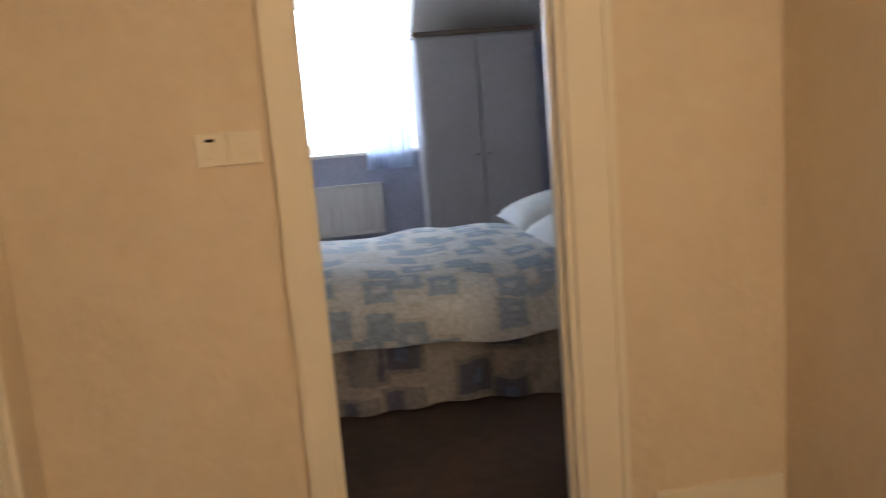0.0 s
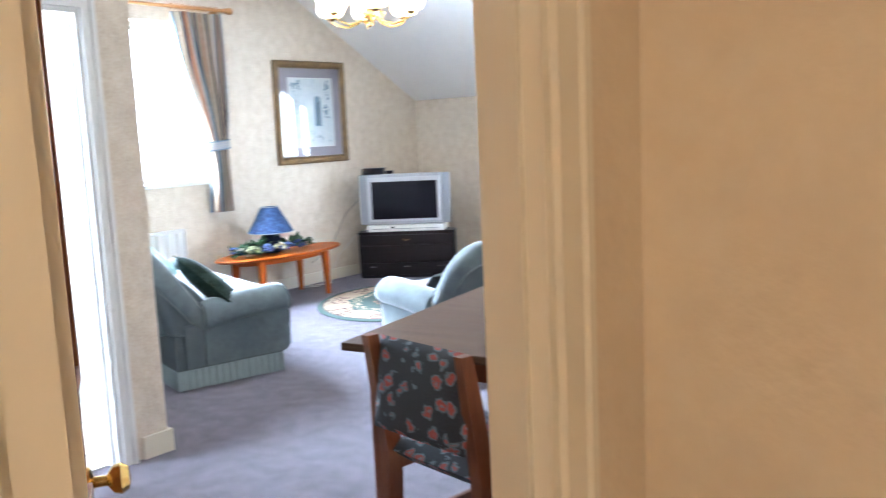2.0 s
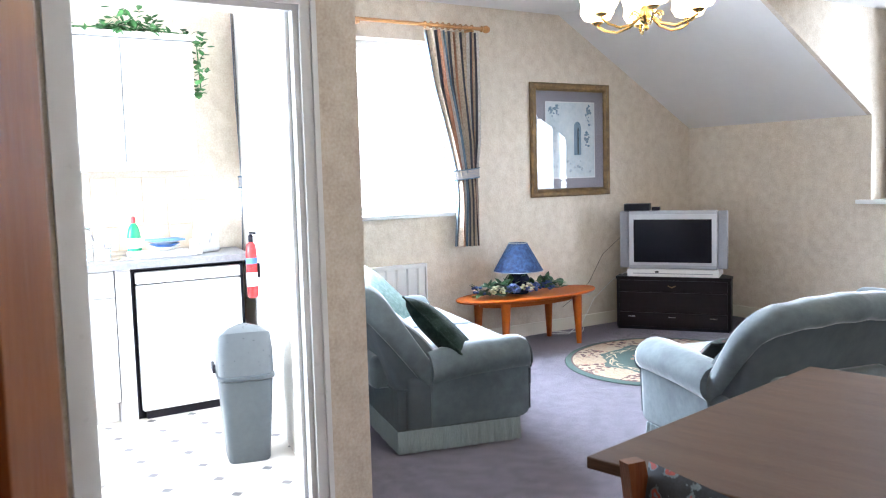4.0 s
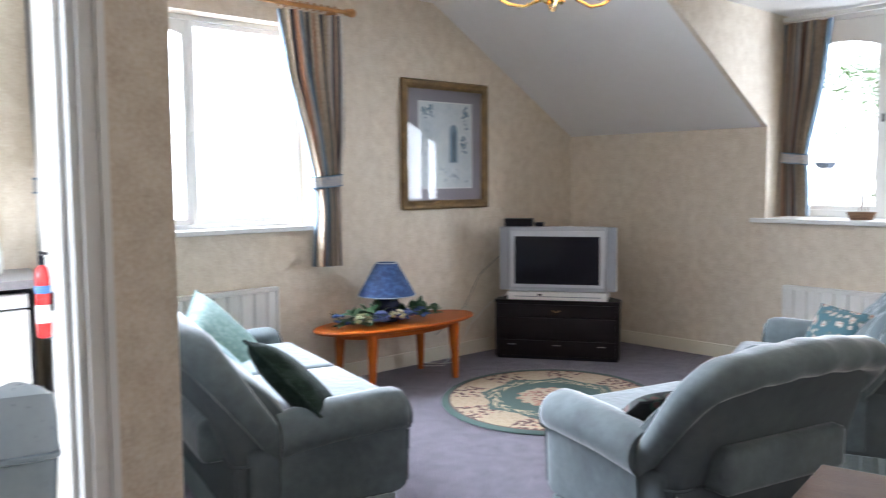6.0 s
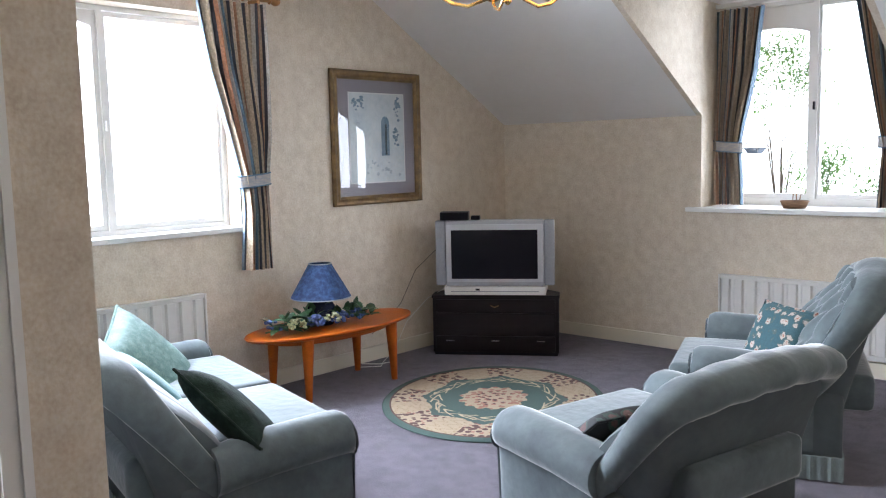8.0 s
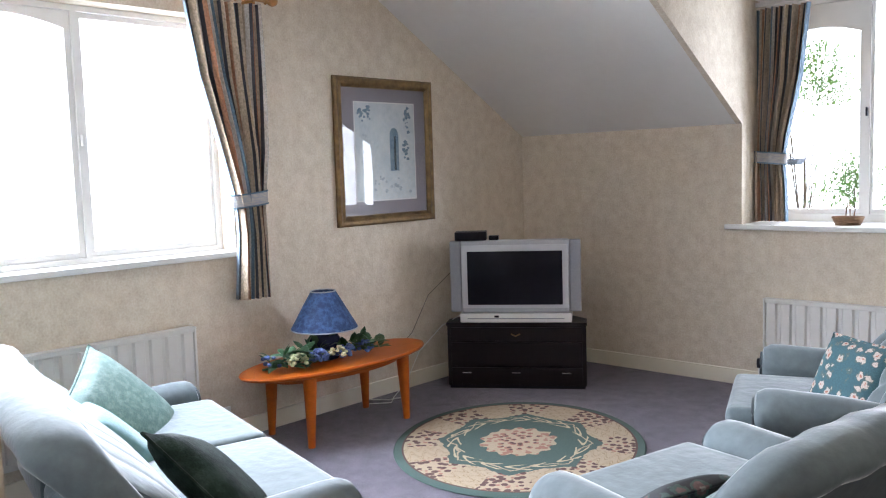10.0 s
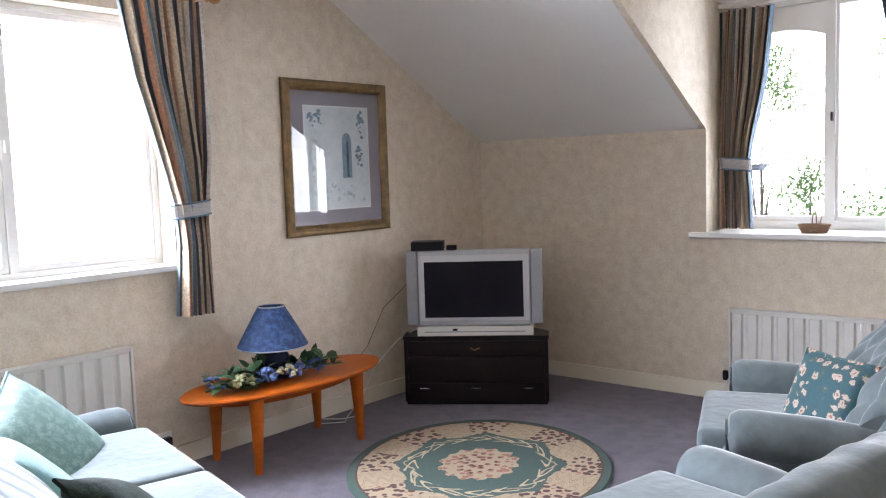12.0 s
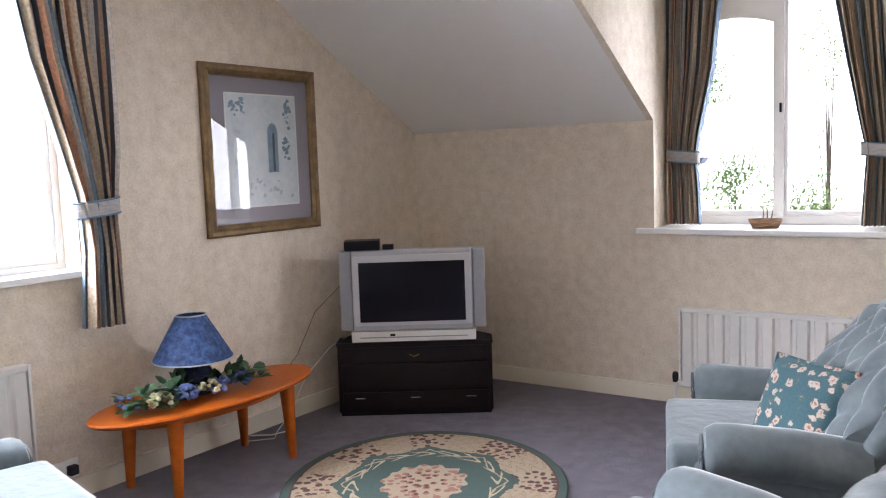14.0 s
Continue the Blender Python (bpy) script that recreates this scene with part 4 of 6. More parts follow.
ctm = pose(0.308, -2.215, 0, 0, 0, -2)


def coffee_table():
    t = thing("coffee_table", "oval cherry wood coffee table on tapered legs", "table", "", ctm)
    n = 48
    def oval(a, b):
        return [(a * math.cos(q) * (1 + 0.0 * b), b * math.copysign(abs(math.sin(q)) ** 1.0, math.sin(q))) for q in [2 * math.pi * i / n for i in range(n)]]
    rings = []
    for a, b, z in ((0.265, 0.615, TZ - 0.026), (0.278, 0.632, TZ - 0.02), (0.284, 0.64, TZ - 0.008), (0.278, 0.633, TZ)):
        rings.append([(x, y, z) for x, y in oval(a, b)])
    part("tabletop", loft(rings), cherry, t, "oval polished cherry top", True)
    part("apron", loft([[(x, y, z) for x, y in oval(0.19, 0.44)] for z in (TZ - 0.07, TZ - 0.027)]), cherry, t, "", True)
    for sx in (-1, 1):
        for sy in (-1, 1):
            rings = []
            for k, z in ((0.020, 0.0), (0.025, 0.1), (0.040, TZ - 0.027)):
                cx, cy = sx * (0.187 - 0.02 * z), sy * (0.338 + 0.03 * (TZ - z))
                rings.append([(cx + k * math.cos(q), cy + k * math.sin(q), z) for q in [2 * math.pi * i / 10 for i in range(10)]])
            part("leg", loft(rings), cherry, t, "", True)
    return t


coffee_table()
lamp = thing("table_lamp", "blue marbled empire-shade table lamp, unlit", "lamp", "", pose(0.265, -2.27, TZ))
part("base", lathe([(0.075, 0.0), (0.08, 0.012), (0.07, 0.03), (0.085, 0.07), (0.09, 0.11), (0.06, 0.16), (0.025, 0.185), (0.022, 0.21)]), dark_ceramic, lamp, "squat dark blue ceramic base", True)
part("shade", lathe([(0.188, 0.172), (0.191, 0.178), (0.072, 0.388), (0.067, 0.388), (0.183, 0.18)], 32, caps=False), shade_mat, lamp, "blue marbled paper shade", True)
for r, z in ((0.190, 0.174), (0.071, 0.389)):
    part("shade_rim", tube([(r * math.cos(2 * math.pi * i / 32), r * math.sin(2 * math.pi * i / 32), z) for i in range(34)], 0.004, 6), mat("pale_trim", (0.45, 0.47, 0.5), None, 8, 0.5), lamp, "", True)
part("bulb_holder", lathe([(0.014, 0.21), (0.016, 0.24), (0.03, 0.28), (0.028, 0.32), (0.005, 0.335)], 14), white_plastic, lamp, "", True)

fl = thing("flower_garland", "artificial garland of blue and cream hydrangeas on the table", "flowers", "", pose(0.33, -2.33, TZ, 0, 0, -6))
lv = bmesh.new()
stem = bmesh.new()
tube([(0.0, -0.40, 0.02), (0.05, -0.2, 0.04), (0.06, 0.0, 0.045), (0.03, 0.2, 0.045), (0.02, 0.36, 0.03)], 0.006, 6, stem)
part("stem", stem, leaf_mat, fl, "", True)
for i in range(150):
    f = rng.random()
    y = -0.36 + 0.72 * f
    at = (0.05 * math.sin(3 * f * math.pi) + rng.uniform(-0.05, 0.07), y, rng.uniform(0.02, 0.10))
    leaf(lv, at, (rng.uniform(-1, 1), rng.uniform(-0.8, 0.8), rng.uniform(-0.1, 0.75)), (0, 0, 1), rng.uniform(0.06, 0.11), rng.uniform(0.035, 0.065))
part("leaves", lv, leaf_mat, fl, "dark green cloth leaves")
for cy, cx, mt, count in ((-0.24, 0.10, petal_cream, 46), (-0.10, 0.09, petal_blue, 60), (0.02, 0.11, petal_cream, 24), (0.08, 0.10, petal_blue, 30), (0.22, 0.07, petal_blue, 34), (-0.38, 0.04, petal_blue, 10)):
    bm = bmesh.new()
    for _ in range(count):
        p = Vector((rng.gauss(0, 1), rng.gauss(0, 1), abs(rng.gauss(0, 1)))).normalized()
        ball((cx + 0.05 * p.x, cy + 0.055 * p.y, 0.04 + 0.055 * p.z), rng.uniform(0.010, 0.016), bm, 6, 0.7)
    part("blossom", bm, mt, fl, "", True)

# ---------------------------------------------------------------- rug


def rug_material(a, b):
    m = bpy.data.materials.new("floral_oval_rug")
    m.use_nodes = True
    nt = m.node_tree
    bsdf = nt.nodes["Principled BSDF"]

    def op(kind, x, y=None, z=None):
        n = nt.nodes.new("ShaderNodeMath")
        n.operation = kind
        for i, v in enumerate((x, y, z)):
            if v is None:
                continue
            if isinstance(v, (int, float)):
                n.inputs[i].default_value = v
            else:
                nt.links.new(v, n.inputs[i])
        return n.outputs[0]

    def blend(fac, c1, c2):
        n = nt.nodes.new("ShaderNodeMix")
        n.data_type = "RGBA"
        nt.links.new(fac, n.inputs[0])
        for i, c in ((6, c1), (7, c2)):
            if isinstance(c, tuple):
                n.inputs[i].default_value = (*c, 1)
            else:
                nt.links.new(c, n.inputs[i])
        return n.outputs[2]

    co = nt.nodes.new("ShaderNodeTexCoord")
    sep = nt.nodes.new("ShaderNodeSeparateXYZ")
    nt.links.new(co.outputs["Object"], sep.inputs[0])
    x, y = op("DIVIDE", sep.outputs[0], a), op("DIVIDE", sep.outputs[1], b)
    r0 = op("SQRT", op("ADD", op("MULTIPLY", x, x), op("MULTIPLY", y, y)))
    th = op("ARCTAN2", y, x)
    nz = node(nt, "ShaderNodeTexNoise", Scale=15.0, Detail=3.0)
    nt.links.new(co.outputs["Object"], nz.inputs["Vector"])
    wob = op("MULTIPLY", op("SUBTRACT", nz.outputs["Fac"], 0.5), 0.09)
    r = op("ADD", r0, wob)
    green, cream, dark, rose, tan = (0.052, 0.085, 0.073), (0.36, 0.275, 0.19), (0.085, 0.04, 0.035), (0.28, 0.13, 0.095), (0.26, 0.18, 0.10)

    def band(v, lo, hi):
        return op("MULTIPLY", op("GREATER_THAN", v, lo), op("LESS_THAN", v, hi))

    # blossoms: many small petals round cells
    vo = node(nt, "ShaderNodeTexVoronoi", Scale=24.0, Randomness=0.9)
    nt.links.new(co.outputs["Object"], vo.inputs["Vector"])
    petals = op("LESS_THAN", vo.outputs["Distance"], 0.43)
    vo2 = node(nt, "ShaderNodeTexVoronoi", Scale=26.0, Randomness=1.0)
    nt.links.new(co.outputs["Object"], vo2.inputs["Vector"])
    petals2 = op("LESS_THAN", vo2.outputs["Distance"], 0.30)
    clus = op("GREATER_THAN", op("ADD", op("COSINE", op("MULTIPLY", th, 8.0)), op("MULTIPLY", wob, 8.0)), -0.15)
    scroll = band(op("SINE", op("ADD", op("MULTIPLY", th, 32.0), op("MULTIPLY", op("SINE", op("MULTIPLY", r0, 60.0)), 2.4))), 0.45, 0.85)
    # outer ring
    ring = blend(op("MULTIPLY", scroll, op("SUBTRACT", 1.0, clus)), cream, tan)
    ring = blend(op("MULTIPLY", petals2, clus), ring, rose)
    ring = blend(op("MULTIPLY", petals, clus), ring, dark)
    # scalloped inner edge of the ring, field with scrolls, medallion
    lobes = op("MULTIPLY", op("ABSOLUTE", op("SINE", op("MULTIPLY", th, 4.0))), 0.08)
    inner = op("ADD", r, lobes)
    field = blend(band(op("ADD", r, op("MULTIPLY", lobes, 1.2)), 0.585, 0.60), green, cream)
    field = blend(op("MULTIPLY", band(op("SINE", op("ADD", op("MULTIPLY", th, 16.0), op("MULTIPLY", op("SINE", op("MULTIPLY", r0, 52.0)), 2.4))), 0.72, 1.0), band(r, 0.47, 0.57)), field, (0.42, 0.33, 0.22))
    med = blend(petals, cream, rose)
    med = blend(op("MULTIPLY", petals2, op("LESS_THAN", r, 0.19)), med, dark)
    field = blend(op("LESS_THAN", op("ADD", r, op("MULTIPLY", op("SINE", op("MULTIPLY", th, 14.0)), 0.02)), 0.30), field, med)
    col = blend(op("GREATER_THAN", inner, 0.665), field, ring)
    col = blend(band(r0, 0.925, 0.94), col, dark)
    col = blend(op("GREATER_THAN", r0, 0.94), col, green)
    fine = node(nt, "ShaderNodeTexNoise", Scale=240.0, Detail=2.0)
    nt.links.new(co.outputs["Object"], fine.inputs["Vector"])
    mix = nt.nodes.new("ShaderNodeMix")
    mix.data_type, mix.blend_type = "RGBA", "OVERLAY"
    mix.inputs[0].default_value = 0.4
    nt.links.new(col, mix.inputs[6])
    nt.links.new(fine.outputs["Fac"], mix.inputs[7])
    nt.links.new(mix.outputs[2], bsdf.inputs["Base Color"])
    bsdf.inputs["Roughness"].default_value = 0.95
    bp = nt.nodes.new("ShaderNodeBump")
    bp.inputs["Strength"].default_value, bp.inputs["Distance"].default_value = 0.5, 0.004
    nt.links.new(fine.outputs["Fac"], bp.inputs["Height"])
    nt.links.new(bp.outputs[0], bsdf.inputs["Normal"])
    return m


RA, RB = 0.66, 0.77
rug_rings = []
for k, z in ((1.0, 0.001), (1.006, 0.006), (0.995, 0.013), (0.9, 0.014), (0.5, 0.014), (0.02, 0.014)):
    rug_rings.append([(RA * k * math.cos(q), RB * k * math.sin(q), z) for q in [2 * math.pi * i / 72 for i in range(72)]])
rug = tagged(finish(loft(rug_rings), "rug", rug_material(RA, RB), None, True), "oval green and cream floral rug with a bound edge", "rug")
rug.matrix_world = pose(1.33, -1.85, 0, 0, 0, 32)

# ---------------------------------------------------------------- picture on the gable wall


def framed_picture():
    t = thing("framed_picture", "gilt-framed print of an arched doorway behind glass", "picture", "", pose(0.004, -1.485, 1.598, 90, 0, 90))
    w, h = 0.87, 0.935
    prof = [(0.0, 0.0), (0.0, 0.022), (0.012, 0.032), (0.03, 0.026), (0.046, 0.030), (0.062, 0.016), (0.066, 0.006)]
    rings = []
    for d, z in prof:
        rings.append([(sx * (w / 2 - d), sy * (h / 2 - d), z) for sx, sy in ((-1, -1), (1, -1), (1, 1), (-1, 1))])
    part("frame", loft(rings, True, False), gilt, t, "moulded antique gilt frame")
    mw, mh = w / 2 - 0.062, h / 2 - 0.062
    part("backing", box(-w / 2 + 0.01, w / 2 - 0.01, -h / 2 + 0.01, h / 2 - 0.01, 0.0, 0.003), mount_mat, t)
    part("mount", box(-mw, mw, -mh, mh, 0.0032, 0.006), mount_mat, t, "grey mount card")
    part("mount_bevel", box(-0.272, 0.272, -0.318, 0.318, 0.0062, 0.0075), white_plastic, t)
    part("print", box(-0.263, 0.263, -0.309, 0.309, 0.0077, 0.0087), print_paper, t, "pale blue-grey print")
    ink = bmesh.new()
    prism([(0.075 + 0.04 * math.cos(q), 0.10 + 0.055 * math.sin(q)) for q in [math.pi * i / 10 for i in range(11)]] + [(0.035, -0.125), (0.115, -0.125)], 0.0089, 0.0094, "z", ink)
    part("printed_door", ink, ink_blue, t)
    part("printed_door_gap", box(0.072, 0.09, -0.12, 0.10, 0.0095, 0.0098), ink_dark, t)
    r = random.Random(11)
    for name, mt, blobs in (("printed_foliage", ink_blue, [(-0.18, 0.25, 0.07, 0.045, 26), (0.205, 0.22, 0.03, 0.07, 16), (0.185, 0.02, 0.035, 0.08, 20)]), ("printed_wash", ink_wash, [(-0.05, -0.2, 0.16, 0.05, 14), (0.1, -0.25, 0.12, 0.04, 10), (-0.2, 0.0, 0.03, 0.16, 12)])):
        bm = bmesh.new()
        for i, (cx, cy, sx, sy, n) in enumerate(blobs):
            for k in range(n):
                x, y, q = cx + r.gauss(0, sx * 0.5), cy + r.gauss(0, sy * 0.5), r.uniform(0.006, 0.016)
                x, y = max(-0.24, min(0.24, x)), max(-0.285, min(0.285, y))
                z = 0.0089 + 0.00002 * (k + 30 * i)
                prism([(x + q * math.cos(a) * r.uniform(0.6, 1.3), y + q * math.sin(a) * r.uniform(0.5, 1.1)) for a in [math.pi * j / 4 for j in range(8)]], z, z + 0.0003, "z", bm)
        tagged(part(name, bm, mt, t), "", "", "", "stuff")
    g = part("picture_glass", box(-mw, mw, -mh, mh, 0.0118, 0.0133), frame_glass, t, "reflecting picture glass")
    g.visible_shadow = False
    return t


framed_picture()

# ---------------------------------------------------------------- curtains


def curtain(name, label, rows, folds, m, tie, cloth=None, flip=False):
    """A gathered curtain. Local x across, y into the room, z up; rows of (z, left, right, depth of fold)."""
    t = thing(name, label, "curtain", "striped curtains", m)
    cols = folds * 8
    rings = []
    zs = [r[0] for r in rows]
    for k in range(41):
        z = zs[0] + (zs[-1] - zs[0]) * k / 40
        a, b, d = (float(np.interp(-z, [-v for v in zs], [r[i] for r in rows])) for i in (1, 2, 3))
        ring = []
        for i in range(cols + 1):
            u = i / cols
            ph = 2 * math.pi * folds * u
            ring.append((a + (b - a) * (u + 0.006 * math.sin(ph * 0.5 + 1)), d * (math.sin(ph) * 0.75 + 0.25 * math.sin(ph * 0.37 + 3 * z)) + 0.01 * math.sin(2.2 * z + 5 * u), z))
        rings.append(ring)
    bm = bmesh.new()
    vs = [[bm.verts.new(p) for p in ring] for ring in rings]
    back = [[bm.verts.new((p[0], p[1] - 0.004, p[2])) for p in ring] for ring in rings]
    uvl = bm.loops.layers.uv.new("UVMap")
    for k in range(40):
        for i in range(cols):
            for grid, order in ((vs, (0, 1, 2, 3)), (back, (3, 2, 1, 0))):
                q = [(k, i), (k, i + 1), (k + 1, i + 1), (k + 1, i)]
                f = bm.faces.new([grid[q[o][0]][q[o][1]] for o in order])
                for lp, o in zip(f.loops, order):
                    u = q[o][1] / cols
                    lp[uvl].uv = ((1 - u if flip else u) * 3.1, q[o][0] / 40)
    for k in range(40):
        bm.faces.new((vs[k][0], vs[k + 1][0], back[k + 1][0], back[k][0]))
        bm.faces.new((vs[k + 1][cols], vs[k][cols], back[k][cols], back[k + 1][cols]))
    part("cloth", bm, cloth or curtain_cloth, t, "", True)
    if tie is None:
        return t
    z0, a, b, d = tie
    n = 20
    ring0 = [((a + b) / 2 + (b - a) / 2 * 1.08 * math.cos(2 * math.pi * i / n), d * math.sin(2 * math.pi * i / n)) for i in range(n)]
    rr = [[(x, y, z0 + dz + 0.02 * (x - a) / (b - a)) for x, y in ring0] for dz in (-0.035, -0.02, 0.02, 0.035)]
    tb = part("tieback", loft(rr, True, False), tie_cloth, t, "pale corded tieback", True)
    for k in (0, 3):
        part("piping", tube(rr[k] + rr[k][:2], 0.005, 6), MATS["tie_piping"], tb, "blue piped edge", True)
    return t


# gable window: local x runs along the wall towards the corner
gm = pose(0.085, -2.69, 0, 0, 0, 90)
curtain("curtain", "striped curtain tied back at the gable window", [(2.40, -0.26, 0.20, 0.05), (2.0, -0.20, 0.20, 0.055), (1.6, -0.09, 0.195, 0.06), (1.36, -0.02, 0.175, 0.05), (1.30, -0.01, 0.17, 0.045), (1.15, 0.0, 0.175, 0.05), (0.79, -0.015, 0.175, 0.055)], 8, gm, (1.33, -0.03, 0.185, 0.06))
curtain("curtain", "striped curtain tied back beside the sofa", [(2.40, -1.72, -1.28, 0.05), (1.8, -1.72, -1.36, 0.055), (1.33, -1.70, -1.53, 0.045), (0.79, -1.71, -1.52, 0.055)], 8, gm, (1.33, -1.71, -1.52, 0.06), flip=True)
pole = thing("curtain_pole", "turned pine curtain pole with ball finials", "curtain pole")
part("rod", tube([(0.09, -4.5, 2.435), (0.09, -2.45, 2.435)], 0.014, 12), pine, pole, "", True)
part("finial", lathe([(0.014, 0), (0.024, 0.008), (0.014, 0.018), (0.026, 0.035), (0.03, 0.055), (0.022, 0.075), (0.006, 0.085)], 14), pine, pole, "", True).matrix_world = pose(0.09, -2.45, 2.435, -90, 0, 0)
for y in (-2.53, -3.5):
    part("bracket", rbox(0.0, 0.10, y - 0.012, y + 0.012, 2.405, 2.43, 0.005), pine, pole)
for i in range(9):
    y = -2.95 + 0.052 * i
    part("ring", tube([(0.09 + 0.022 * math.cos(q), y, 2.435 + 0.022 * math.sin(q)) for q in [2 * math.pi * k / 14 for k in range(16)]], 0.004, 6), pine, pole, "", True)

dm = pose(1.79, 0.22, 0, 0, 0, 180)
curtain("curtain", "striped curtain tied back inside the dormer", [(2.44, -0.32, 0.03, 0.05), (2.0, -0.27, 0.03, 0.055), (1.6, -0.18, 0.03, 0.05), (1.47, -0.16, 0.03, 0.04), (1.3, -0.18, 0.03, 0.05), (1.065, -0.19, 0.03, 0.05)], 8, dm, (1.47, -0.17, 0.035, 0.05))
dm2 = pose(3.02, 0.22, 0, 0, 0, 180)
curtain("curtain", "striped curtain tied back by the dormer cheek", [(2.44, -0.03, 0.33, 0.05), (2.0, -0.03, 0.25, 0.055), (1.6, -0.03, 0.17, 0.05), (1.47, -0.03, 0.14, 0.04), (1.3, -0.03, 0.15, 0.05), (1.065, -0.03, 0.16, 0.05)], 8, dm2, (1.47, -0.035, 0.16, 0.05), flip=True)
tr = thing("curtain_track", "white curtain track inside the dormer", "curtain track")
part("rail", rbox(1.75, 3.03, 0.205, 0.235, 2.455, 2.485, 0.004), white_plastic, tr)

# ---------------------------------------------------------------- radiators


def radiator(label, length, z0, z1, m):
    """A ribbed panel radiator; local x along the wall, y into the room."""
    t = thing("radiator", label, "radiator", "radiators", m)
    pts = []
    pitch = 0.09
    k = int(length / pitch)
    for i in range(k):
        x = length * i / k
        s = length / k
        pts += [(x + 0.11 * s, 0.048), (x + 0.22 * s, 0.064), (x + 0.78 * s, 0.064), (x + 0.89 * s, 0.048)]
    poly = [(0, 0.04), (0, 0.048)] + pts + [(length, 0.048), (length, 0.04)]
    part("panel", prism(poly, z0 + 0.035, z1 - 0.03, "z"), rad_paint, t, "ribbed white panel")
    for a, b in ((z0, z0 + 0.035), (z1 - 0.03, z1 - 0.006)):
        part("rail", rbox(0, length, 0.04, 0.062, a, b, 0.006), rad_paint, t)
    part("top_grille", rbox(-0.004, length + 0.004, 0.012, 0.07, z1 - 0.008, z1, 0.003), rad_paint, t)
    for x in (-0.004, length - 0.008):
        part("side_cover", rbox(x, x + 0.012, 0.012, 0.066, z0 + 0.01, z1 - 0.008, 0.003), rad_paint, t)
    part("bracket", box(0.1, 0.14, 0.0, 0.04, z0 + 0.1, z1 - 0.1), rad_paint, t)
    part("valve", lathe([(0.016, 0), (0.018, 0.02), (0.018, 0.05), (0.012, 0.06)], 12), black, t, "dark valve cap", True).location = (length + 0.03, 0.05, z0 + 0.02)
    part("pipe", tube([(length + 0.03, 0.05, 0.0), (length + 0.03, 0.05, z0 + 0.02), (length - 0.01, 0.05, z0 + 0.025)], 0.008, 8), white_plastic, t, "", True)
    return t


radiator("white ribbed radiator under the gable window", 1.0, 0.17, 0.685, pose(0, -2.98, 0, 0, 0, -90))
radiator("white ribbed radiator under the dormer window", 1.19, 0.12, 0.595, pose(3.12, 0, 0, 0, 0, 180))
radiator("white ribbed radiator in the bedroom", 0.9, 0.12, 0.585, pose(6.70, 0, 0, 0, 0, 180))

# sill ornament, socket
bo = thing("wicker_basket", "small wicker basket with dried stems on the sill", "basket", "", pose(2.38, 0.10, 1.058, 0, 0, 8) @ Matrix.Diagonal((0.82, 0.9, 1.15, 1)))
wick = mat("wicker", (0.30, 0.17, 0.09), (0.20, 0.11, 0.06), 40, 0.7, 0.6, 120, stretch=(1, 1, 4))
for k in range(5):
    part("weave", tube([((0.085 + 0.006 * k) * math.cos(q), (0.045 + 0.004 * k) * math.sin(q), 0.005 + 0.009 * k) for q in [2 * math.pi * i / 24 for i in range(26)]], 0.0055, 6), wick, bo, "", True)
part("bottom", prism([(0.085 * math.cos(q), 0.045 * math.sin(q)) for q in [2 * math.pi * i / 24 for i in range(24)]], 0.0, 0.006, "z"), wick, bo)
for x, dx, h in ((-0.02, 0.012, 0.11), (0.015, -0.006, 0.13), (0.03, 0.02, 0.09)):
    part("stem", tube([(x, 0, 0.006), (x + dx * 0.5, 0.004, h * 0.6), (x + dx, 0, h)], [0.003, 0.005, 0.002], 6), wick, bo, "", True)
so = thing("wall_socket", "white socket with a dark plug above the skirting", "socket", "", pose(0.002, -2.83, 0.15))
part("plate", rbox(0, 0.01, -0.073, 0.073, -0.043, 0.043, 0.003), white_plastic, so)
part("plug", rbox(0.0105, 0.045, 0.01, 0.055, -0.025, 0.02, 0.006), black, so, "dark plug")

# ---------------------------------------------------------------- chandelier
ch = thing("chandelier", "polished brass chandelier with lit frosted tulip shades", "chandelier", "", pose(2.68, -3.42, 0.0))
part("ceiling_rose", lathe([(0.065, CEIL + 0.004), (0.06, CEIL - 0.015), (0.02, CEIL - 0.035)], 20), brass, ch, "", True)
part("rod", tube([(0, 0, CEIL - 0.025), (0, 0, 2.18)], 0.008, 8), brass, ch, "", True)
part("body", lathe([(0.004, 1.96), (0.014, 1.97), (0.008, 1.985), (0.026, 2.0), (0.036, 2.025), (0.028, 2.055), (0.014, 2.07), (0.022, 2.11), (0.012, 2.15), (0.02, 2.17), (0.008, 2.19)], 16), brass, ch, "turned brass body", True)
